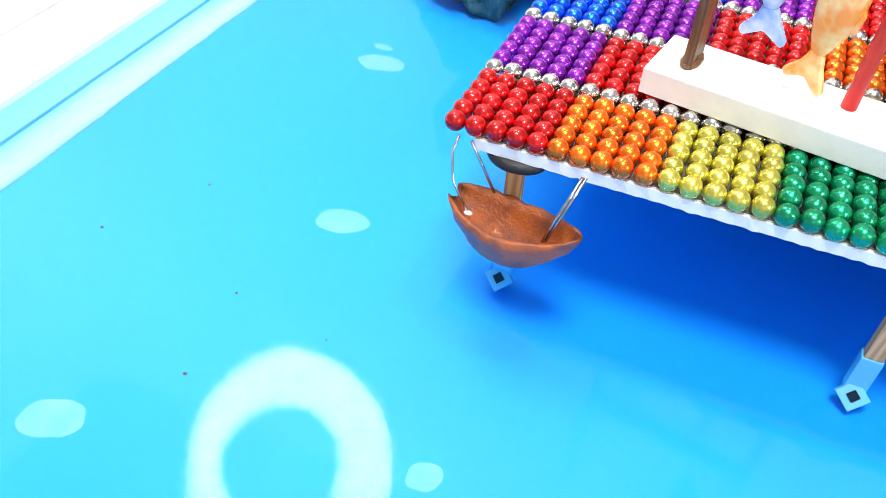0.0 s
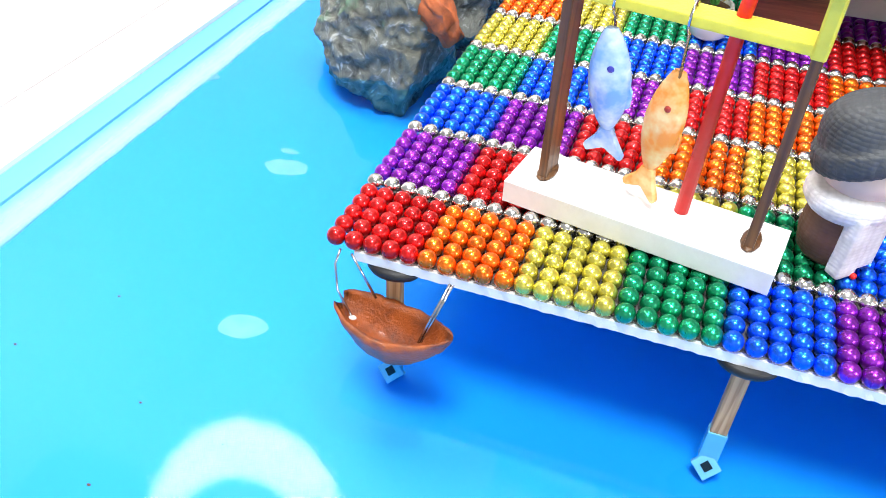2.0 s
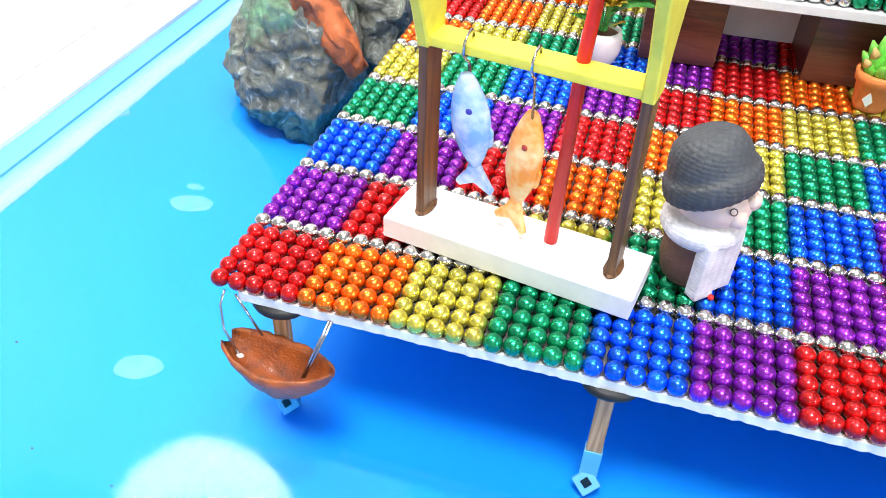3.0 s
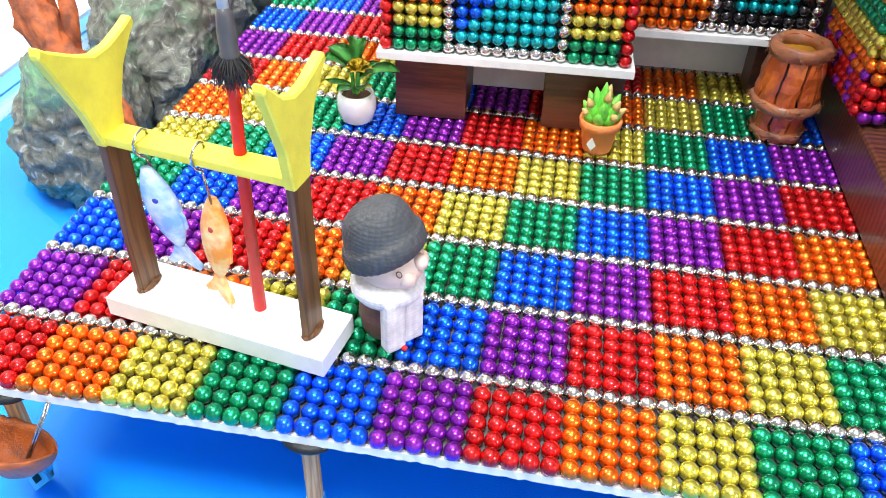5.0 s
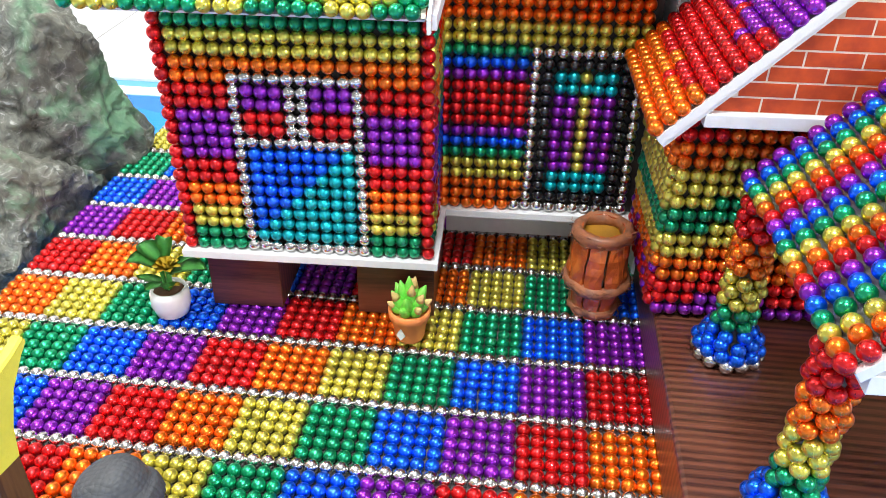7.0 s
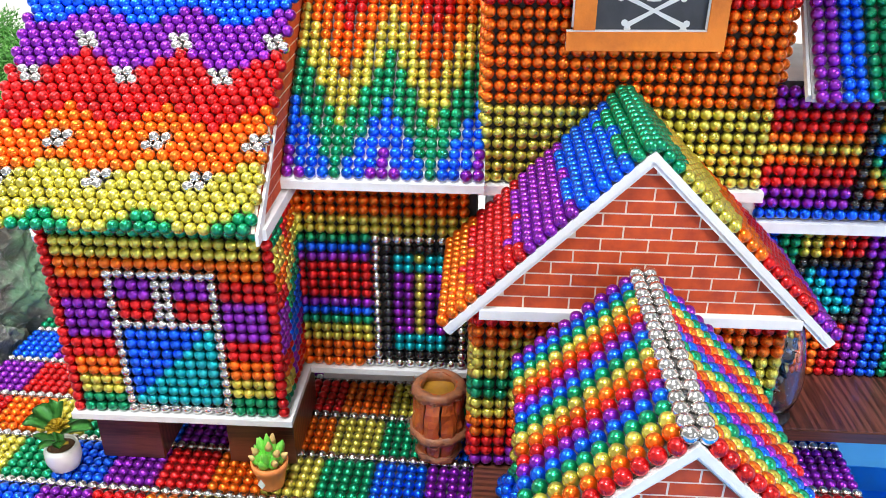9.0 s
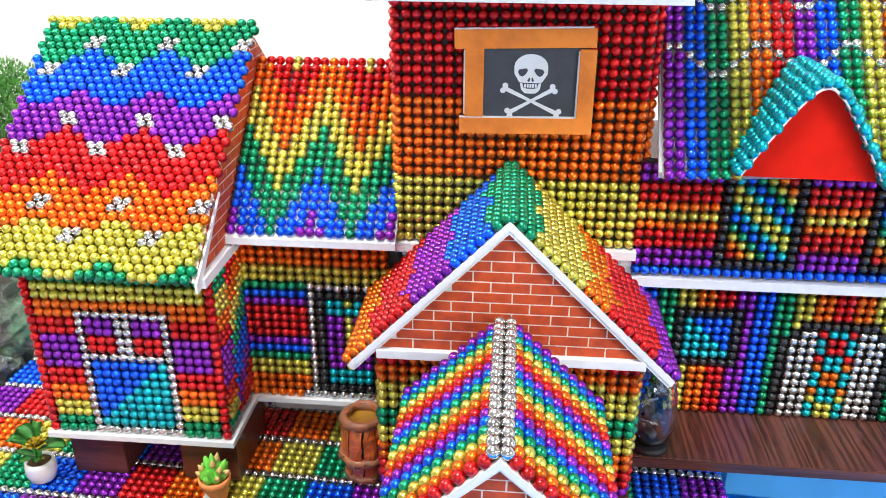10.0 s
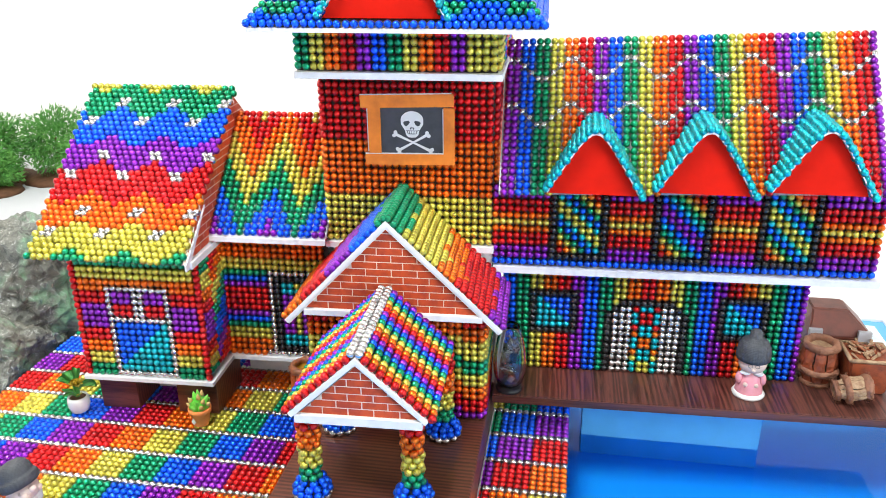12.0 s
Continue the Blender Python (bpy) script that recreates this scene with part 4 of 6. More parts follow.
def build_barrel(c, r, h, label, tilt=0.0, open_top=True, group="clay barrels", glaze="barrel", band="hoop"):
    b = thing("clay_barrel", c, label, "barrel", group)
    m = Matrix.Translation(c) @ Matrix.Rotation(radians(tilt), 4, "Y")

    def put(bm):
        for v in bm.verts:
            v.co += Vector((noise.noise(v.co * 0.9), noise.noise(v.co * 0.9 + Vector((5, 0, 0))), 0)) * 0.28
        bmesh.ops.transform(bm, matrix=m, verts=bm.verts)
        return bm
    n = 9
    for k in range(n):
        a0, a1 = 2 * math.pi * k / n + 0.05, 2 * math.pi * (k + 1) / n - 0.05
        bm = bmesh.new()
        rows = []
        for i in range(13):
            t = i / 12
            rad = r * belly(t)
            ring = []
            for a in (a0, (a0 * 2 + a1) / 3, (a0 + 2 * a1) / 3, a1):
                ring.append(bm.verts.new((rad * math.cos(a), rad * math.sin(a), h * t)))
            for a in (a1, a0):
                ring.append(bm.verts.new(((rad - 0.35) * math.cos(a), (rad - 0.35) * math.sin(a), h * t)))
            rows.append(ring)
        for p, q in zip(rows, rows[1:]):
            for j in range(6):
                bm.faces.new((p[j], p[(j + 1) % 6], q[(j + 1) % 6], q[j]))
        bm.faces.new(rows[0][::-1])
        bm.faces.new(rows[-1])
        bmesh.ops.recalc_face_normals(bm, faces=bm.faces[:])
        part("stave", put(bm), M[glaze], b)
    part("lining", put(lathe([(r * 0.55, h * 0.05), (r * 0.6, h * 0.3), (r * 0.72, h * 0.6), (r * 0.6, h * 0.86)], n=20)), M["greycard"], b, "grey glue between the staves", True)
    rnd = random.Random(int(c[0]))
    for t, hw, fat in ((0.06, 0.42, 0.12), (0.37, 0.5, 0.3), (0.94, 0.62, 0.3)):
        rad, z = r * belly(t), h * t
        hoop = bmesh.new()
        nseg, nr = 40, 8
        rings = []
        for i in range(nseg):
            a = 2 * math.pi * i / nseg
            rings.append([])
            for j in range(nr):
                g = 2 * math.pi * j / nr
                q = 1 + 0.22 * noise.noise(Vector((math.cos(a) * 4, math.sin(a) * 4, j * 0.9 + t * 9)))
                rr = rad - 0.12 + (fat + 0.2) * q * math.cos(g)
                rings[-1].append(hoop.verts.new((rr * math.cos(a), rr * math.sin(a), z + hw * q * math.sin(g))))
        for i in range(nseg):
            for j in range(nr):
                hoop.faces.new((rings[i][j], rings[(i + 1) % nseg][j], rings[(i + 1) % nseg][(j + 1) % nr], rings[i][(j + 1) % nr]))
        part("hoop", put(hoop), M[band], b, "ragged pinkish straw hoop", True)
        hoop = bmesh.new()
        for i in range(46):
            a, da = rnd.uniform(0, 6.283), rnd.uniform(-0.5, 0.5)
            r1, r2 = rad + fat * 0.6, rad + fat + rnd.uniform(0.05, 0.35)
            z1 = z + rnd.uniform(-hw, hw) * 0.8
            hoop = tube([(r1 * math.cos(a), r1 * math.sin(a), z1), (r2 * math.cos(a + da / 2), r2 * math.sin(a + da / 2), z1 + rnd.uniform(-.2, .2)), (r2 * math.cos(a + da), r2 * math.sin(a + da), z1 + rnd.uniform(-.4, .4))], [0.035, 0.03, 0.015], 3, hoop)
        finish("straw", put(hoop), M[band], b, "loose straw fibres", True, "stuff")
    part("filling", put(lathe([(r * 0.74, h * 0.9), (r * 0.5, h * 0.86), (0, h * 0.84)], n=24)), M["ochre"] if open_top else M["straw"], b, "ochre glazed hollow" if open_top else "rough lid", True)
    part("bottom", put(lathe([(0, 0.05), (r * 0.76, 0.05), (r * 0.76, 0.3), (0, 0.3)], n=20)), M[glaze], b)
    return b


# ---------------------------------------------------------------- buildings
def tri_wave(c, period, phase=0.0):
    """1 at the crests, 0 in the troughs."""
    return abs(((c - phase) / period) % 1.0 - 0.5) * 2


def house_one():
    X0, X1, Y, Z0, Z1 = 18.1, 36.75, 33.4, 7.35, 25.05
    h = thing("stilt_house", (27, 44, 0.5), "rainbow bead house with a white door frame on brown blocks", "house", yaw=2.3)
    part("core", box(X0 + 0.1, X1 - 0.45, Y + 0.5, 66, 6.9, 26.4), M["foam"], h, "white foam walls")
    part("platform", box(17.4, 37.6, Y - 0.8, 66.4, 6.2, 6.85, 0.06), M["foam"], h, "white foam floor board")
    for x0, x1 in ((18.6, 24.5), (30.9, 37.2)):
        part("block", box(x0, x1, 34.3, 44, 0.45, 6.2, 0.08), M["wood_x"], h, "dark walnut block")
    part("back_board", box(20.0, 36.0, 41.0, 41.6, 0.45, 6.19), M["foam"], h, "white foam board behind the blocks")
    part("back_board", box(37.2, 53.3, 48.0, 48.6, 0.45, 6.1), M["foam"], h, "white foam board behind the blocks")
    front = part("wall", box(X0, X1, Y + 0.48, Y + 0.6, 6.9, 26.0), M["card"], h, "front wall of beads")

    def colour(c, r):
        if c in (0, 19):
            return "R"
        side = "GYYOORRPPPPRROOYYGG"[r]
        if c < 5 or c > 14 or r < 4:
            return side
        if r in (4, 9, 18) or c in (5, 14):
            return "S"
        if r < 9:
            return "S" if c in (9, 10) else ("P" if r < 7 else "R")
        return "B" if (c - 6) + (r - 10) < 7 else "T"
    p, k = lay((X0, Y, Z1), (1, 0, 0), (0, 0, -1), 20, 19, colour, pu=(X1 - X0) / 19, pv=(Z1 - Z0) / 18)
    beads(front, p, k, 300, True, 0.03)
    side = part("wall", box(X1 - 0.45, X1 - 0.3, Y + 0.6, 44, 6.9, 26.0), M["card"], h, "side wall of beads")
    near, far = "GGGYYYOORRPPPPPRROYYGGG", "RRRROOOYYYGGGBBBBPPPRRRROOYYGG"

    def scolour(c, r):
        if c < 3:
            return near[min(max(r, 0), 21)]
        return far[min(max(r + (c - 3), 0), len(far) - 1)]
    p, k = lay((X1 + 0.02, Y + 1.0, Z1 + 0.6), (0, 1, 0), (0, 0, -1), 10, 21, scolour, True, pv=0.885)
    beads(side, p, k, 0, True, 0.03)
    # roof: a slope of staggered beads with wavy bands and silver flowers
    nrow, ey, ez = 35, 30.2, 27.0
    run, rise = (nrow - 1) * 0.866 * 0.755, (nrow - 1) * 0.866 * 0.656
    ry, rz = ey + run, ez + rise
    roof = part("roof", prism([(ey + 0.8, ez - 0.22), (ry, rz - 0.85), (76, 27.2), (75.7, 26.3), (ry, rz - 1.7), (ey + 1.1, ez - 0.9)], "x", 15.2, 36.75), M["foam"], h, "white foam roof board")
    # sheet over the white board, coloured dark for the shaded gaps
    part("underlay", prism([(ey + 0.4, ez - 0.29), (ry, rz - 0.6), (ry, rz - 0.84), (ey + 0.4, ez - 0.53)], "x", 15.1, 36.8), M["glue"], roof, "dark sheet for the shade between the roof beads")
    bands = "YGBPROYG"

    def rcolour(c, r):
        q = nrow - 1 - r       # rows counted from the ridge
        for row, off in ((3, 5), (7, 1), (14, 5), (18, 1), (25, 5), (29, 1)):
            if q in (row, row + 1) and (c - off) % 8 in (0, 1) and not (c < 1):
                return "S"
        v = q - 0.4 + 2.8 * (tri_wave(c + (0.5 if r % 2 else 0), 8, 6) - 0.5)
        return bands[min(max(int(math.floor(v / 5.6)) + 1, 0), 7)]
    p, k = lay((14.05, ey, ez), (1, 0, 0), (0, run, rise), 23, nrow, rcolour, True, pu=1.0, pv=0.866)
    p = [q + Vector((0.033 * (q.y - ey) / 0.654, 0, 0)) for q in p]
    beads(roof, p, k, 0, True, 0.03)
    brick_gable(h, [(30.3, 26.62), (76.0, 26.62), (ry, rz - 0.55)], "x", 36.85, 1, 2.8, 1.06)
    part("trim", prism([(ey - 0.2, ez - 1.3), (ey + 0.6, ez - 1.3), (ey + 8.0, ez + 5.6), (ey - 0.2, ez - 0.4)], "x", 36.95, 37.2), M["foam"], h, "white foam roof edge")
    part("trim", box(36.8, 37.5, 31.2, 44, 25.6, 26.6, 0.05), M["foam"], h, "white foam ledge")


def house_two():
    h = thing("link_house", (46, 50, 0.5), "narrow rainbow bead house joining the stilt house and the tower", "house", yaw=2.3)
    Y = 42.7
    part("core", box(37.2, 53.3, Y + 0.5, 70, 6.2, 26.9), M["foam"], h, "white foam walls")
    part("platform", box(37.2, 53.5, Y - 0.8, 70, 6.13, 6.75, 0.05), M["foam"], h, "white foam floor board")
    part("block", box(48.9, 53.4, 44.5, 47.5, 0.45, 6.1, 0.08), M["wood_x"], h, "dark walnut block")
    wall = part("wall", box(36.6, 53.3, Y + 0.46, Y + 0.58, 6.75, 26.6), M["card"], h, "front wall of beads")
    rows = "OOOYYGBPRRRRPBGYYOOO"

    def colour(c, r):
        if r < 5:
            return rows[r]
        if r == 19 and c >= 6:
            return "S"
        if c < 7:
            return rows[r]
        if r == 5 or c in (7, 15):
            return "S"
        if 9 <= c <= 13:
            if r in (7, 8, 16, 17):
                return "Y" if (r, c) == (7, 11) else "T"
            if 9 <= r <= 15:
                return "Y" if c == 11 else "P"
        return "K"
    p, k = lay((37.05, Y, 25.6), (1, 0, 0), (0, 0, -1), 16, 20, colour, pu=1.01, pv=0.965)
    beads(wall, p, k, 300, True, 0.03)
    # zigzag roof: bands five beads deep that climb two beads a column
    n, ey, ez, ry, rz = 22, 39.9, 28.3, 55.1, 42.1
    # dark sheet puts the shade between the beads into colour
    part("underlay", prism([(ey, ez - 0.5), (ry, rz - 0.5), (ry, rz - 0.74), (ey, ez - 0.74)], "x", 36.8, 53.8), M["glue"], h, "dark sheet for the shade between the roof beads")
    roof = part("roof", prism([(ey - 0.4, ez - 0.76), (ry, rz - 0.76), (73, 28.0), (73, 27.0), (ry, rz - 1.4), (ey - 0.4, ez - 1.5)], "x", 36.6, 53.9), M["foam"], h, "white foam roof board")
    length = math.hypot(ry - ey, rz - ez)

    def rcolour(c, r):
        v = r + 2 * (4 - abs(4 - c % 8))
        return "PPPBBBBBGGGGGYYYYYOOOOORRRRRYYYY"[v]
    p, k = lay((37.2, ey, ez), (1, 0, 0), (0, ry - ey, rz - ez), 17, n, rcolour, False, pu=1.01, pv=length / (n - 1))
    beads(roof, p, k, 0, True, 0.03)


def bones(parent, y, cx, cz):
    """Skull and crossed bones, painted as flat white shapes."""
    for half, tilt, lift in ((2.65, -25, 0.0), (2.25, 29.5, -0.012)):
        ca, sa = math.cos(radians(tilt)), math.sin(radians(tilt))

        def rot(x, z):
            return (cx + 0.1 + x * ca - z * sa, cz - 2.03 + x * sa + z * ca)
        b = prism([rot(-half, -0.2), rot(0, -0.13), rot(half, -0.2), rot(half, 0.2), rot(0, 0.13), rot(-half, 0.2)], "y", y + lift, y + 0.05)
        for ex in (-half, half):
            for ez in (-0.24, 0.24):
                ox, oz = rot(ex * 1.04, ez)
                b = prism([(ox + 0.27 * math.cos(k * 0.785), oz + 0.27 * math.sin(k * 0.785)) for k in range(8)], "y", y + lift - 0.004, y + 0.05, bm=b)
        part("bone", b, M["white"], parent, "white painted bone")
    cheek = [(1.53, 1.1), (1.5, 0.45), (1.25, 0.05), (1.05, -0.28), (0.6, -0.36)]
    dome = [(1.53 * math.cos(a * 0.314), 1.1 + 1.16 * math.sin(a * 0.314)) for a in range(1, 10)]
    head = prism([(cx + x, cz + z) for x, z in dome[::-1] + cheek] + [(cx - x, cz + z) for x, z in cheek[::-1]], "y", y - 0.03, y + 0.05)
    jaw = [(0.98, -0.32), (0.86, -0.95), (0.5, -1.3), (0.0, -1.34)]
    inner = [(0.74, -0.42), (0.62, -0.82), (0.3, -0.9)]
    loop = jaw + [(-x, z) for x, z in jaw[-2::-1]] + [(-x, z) for x, z in inner] + inner[::-1]
    head = prism([(cx + x, cz + z) for x, z in loop], "y", y - 0.03, y + 0.05, bm=head)
    skull = part("skull", head, M["white"], parent, "white painted skull")
    for sg in (-1, 1):
        eye = [(0.28, 0.78), (0.42, 0.98), (1.05, 0.88), (1.2, 0.66), (1.05, 0.36), (0.78, 0.22), (0.5, 0.42)]
        part("socket", prism([(cx + sg * x, cz + z) for x, z in eye], "y", y - 0.06, y - 0.034), M["signboard"], skull)
        part("nostril", prism([(cx + sg * x, cz + z) for x, z in ((0.06, 0.1), (0.14, 0.16), (0.3, -0.12), (0.22, -0.26), (0.08, -0.16))], "y", y - 0.06, y - 0.034), M["signboard"], skull)
    for i in range(5):
        x = cx - 0.48 + 0.24 * i
        part("tooth", box(x - 0.09, x + 0.09, y - 0.03, y + 0.05, cz - 0.78, cz - 0.46, 0.02), M["white"], skull)


def tower():
    h = thing("bead_tower", (66, 55, 0.5), "tall square bead tower graded red to yellow with a hipped roof", "tower", yaw=2.3)
    Y, X0, X1, Z0, Z1 = 43.2, 53.75, 76.75, 27.35, 50.2
    part("core", box(X0 + 0.2, X1 - 0.1, Y + 0.5, 67, 0.45, 51.2), M["foam"], h, "white foam walls")
    part("platform", box(53.2, 77.5, Y - 0.8, 68, 25.8, 26.75, 0.05), M["foam"], h, "white foam ledge")
    part("base_wall", box(54.0, 77.3, Y + 0.3, 67.5, 5.0, 25.8), M["foam"], h)
    wall = part("wall", box(X0, X1, Y + 0.46, Y + 0.58, 26.8, 51.2), M["card"], h, "front wall of beads")

    def colour(c, r):
        return "R" if r < 9 else "O" if r < 17 else "Y"
    p, k = lay((X0, Y, Z1), (1, 0, 0), (0, 0, -1), 24, 24, colour, pu=(X1 - X0) / 23, pv=(Z1 - Z0) / 23)
    beads(wall, p, k, 300, False, 0.03)
    right = part("wall", box(X1 + 0.3, X1 + 0.6, Y + 0.6, 66, 26.6, 51.2), M["card"], h)
    p, k = lay((X1 + 0.85, Y + 0.9, Z1), (0, 1, 0), (0, 0, -1), 8, 24, colour, pv=(Z1 - Z0) / 23)
    beads(right, p, k, 0, False)
    left = part("wall", box(X0 - 0.25, X0 - 0.1, Y + 0.6, 66, 26.6, 51.2), M["card"], h)
    p, k = lay((X0 - 0.3, Y + 1.0, Z1), (0, 1, 0), (0, 0, -1), 22, 24, colour, pv=(Z1 - Z0) / 23)
    beads(left, p, k, 0, False)
    # upper storey
    YU = 36.7
    part("platform", box(52.4, 78.7, YU - 0.8, 70, 51.2, 52.05, 0.05), M["foam"], h, "white foam ledge")
    part("core", box(52.9, 77.9, YU + 0.5, 69, 52.0, 57.2), M["foam"], h, "white foam walls")
    up = part("wall", box(52.5, 78.0, YU + 0.45, YU + 0.55, 52.0, 57.2), M["card"], h, "banded wall of beads")
    bands = "GGYYOORRPPBBGGYYOORRPPYYYY"
    p, k = lay((52.85, YU, 56.7), (1, 0, 0), (0, 0, -1), 26, 5, lambda c, r: bands[c], pu=0.99)
    beads(up, p, k, 130, True, 0.03)
    p, k = lay((78.1, YU + 0.9, 56.7), (0, 1, 0), (0, 0, -1), 30, 5, lambda c, r: "Y" if c < 4 else RAINBOW[(c // 2) % 6])
    beads(up, p, k, 0, False, 0.03)
    # hipped roof
    ex0, ex1, ey0, ey1, ez, top = 47.8, 83.6, 32.9, 73.0, 57.9, 80.0
    mx, my = (ex0 + ex1) / 2, (ey0 + ey1) / 2
    part("eave", box(ex0, ex1, ey0, ey1, 57.2, 57.75, 0.05), M["foam"], h, "white foam eave board")
    b = bmesh.new()
    c = [b.verts.new(q) for q in ((ex0 + .8, ey0 + .8, 57.7), (ex1 - .8, ey0 + .8, 57.7), (ex1 - .8, ey1 - .8, 57.7), (ex0 + .8, ey1 - .8, 57.7), (mx, my, top))]
    for i in range(4):
        b.faces.new((c[i], c[(i + 1) % 4], c[4]))
    b.faces.new(c[3::-1])
    # board coloured dark to put in the shade between its beads
    roof = part("roof", b, M["card"], h, "dark hipped roof board")
    p, k = [], []
    slope = Vector((0, my - ey0, top - ez)).normalized()
    for r in range(30):
        t = r * 0.9 / math.hypot(my - ey0, top - ez)
        x0, x1 = ex0 + (mx - ex0) * t, ex1 - (ex1 - mx) * t
        n = int(x1 - x0)
        for i in range(n + 1):
            x = x0 + (x1 - x0) * i / max(n, 1)
            if abs(x - 64.4) < 7.3 and 1 <= r and (r < 11 - abs(x - 64.4) * 1.4):
                continue
            p.append(Vector((x, ey0 + 0.2, ez + 0.35)) + slope * (r * 0.9))
            k.append("B" if r < 2 else ("G" if (r // 4 + int(i / 5)) % 2 == 0 else "B"))
    for i in range(40):
        for r in range(3):
            p.append((ex1 - 0.2 - 0.75 * r, ey0 + 0.6 + i, ez + 0.4 + 0.6 * r))
            k.append("B")
            p.append((ex0 + 0.2 + 0.75 * r, ey0 + 0.6 + i, ez + 0.4 + 0.6 * r))
            k.append("B")
    beads(roof, p, k, 0, False, 0.03)
    dormer(h, 64.4, 7.2, ey0 + 0.3, ez + 0.9, 9.6, (my - ey0) / (top - ez), 0.6)
    sign = thing("skull_sign", (66.9, Y - 0.5, 38.4), "slate sign with white skull and crossed bones in orange planks", "sign", yaw=2.3, shift=(-0.55, -0.05, 0.1))
    sy = Y - 0.62
    part("board", box(62.2, 72.4, sy - 0.15, sy + 0.1, 39.0, 47.2), M["signboard"], sign, "dark slate board")
    for x0, x1, z0, z1, tilt in ((60.3, 73.0, 46.4, 48.1, 1.6), (60.8, 73.1, 38.5, 40.0, 0.9), (61.3, 63.0, 40.05, 46.35, 0.0), (71.6, 73.1, 40.05, 46.4, 0.0)):
        cx, cz = (x0 + x1) / 2, (z0 + z1) / 2
        m = Matrix.Translation((cx, 0, cz)) @ Matrix.Rotation(radians(-tilt), 4, "Y") @ Matrix.Translation((-cx, 0, -cz))
        part("plank", box(x0, x1, sy - 0.5, sy - 0.05, z0, z1, 0.06, m), M["plank"], sign, "orange painted plank")
        wide = x1 - x0 > 5
        part("edge", box(x0 - (0.0 if wide else 0.14), x1 - 0.3, sy - 0.4, sy - 0.06, z0 + 0.2, z1 + (0.13 if wide else -0.2), 0.03, m), M["foam"], sign, "white unpainted plank edge")
    bones(sign, sy - 0.2, 67.3, 43.6)


def dormer(h, cx, half, y, z, height, back, over=1.5):
    """A small gabled dormer: red card front set back under a rounded cover of teal beads, running into the roof."""
    reach, soft_r, tall = half + 0.75, 1.5, height + 0.75
    k = tall / (math.hypot(reach, soft_r) - soft_r)

    def arch(x, lift=0.0):
        return z + 0.2 + tall + lift - k * (math.hypot(x, soft_r) - soft_r)
    n = 24
    xs = [-reach + 0.45 + 2 * (reach - 0.45) * i / n for i in range(n + 1)]
    over_pts = [(cx + x, max(z, arch(x, -0.45)) + 0.02) for x in xs]
    under_pts = [(cx + x, max(z - 0.02, arch(x, -0.7))) for x in xs]
    d = part("dormer", prism([(cx - half - 0.2, z)] + under_pts[1:-1] + [(cx + half + 0.2, z)], "y", y + 0.95, y + 1.3), M["dormer"], h, "bright red dormer front")
    rows, x, run = [reach], reach, 0.0
    while x > -reach:
        x -= 0.01
        run += 0.01 * math.hypot(1, k * x / math.hypot(x, soft_r))
        if run > 0.9:
            rows.append(x)
            run = 0.0
    p = []
    for i, x in enumerate(rows):
        deep = int(((arch(x) - z) * back + over) / 0.97) + 1
        for q in range(deep + 1):
            p.append((cx + x, y - 0.1 + (q + (0.5 if i % 2 else 0)) * 0.97, arch(x)))
    beads(d, p, ["T"] * len(p), 0, True, 0.05)
    shell = prism(over_pts + under_pts[::-1], "y", y - 0.05, y + over + 1.0)
    part("shell", shell, M["foam"], d, "thin white card under the teal beads")
    return d


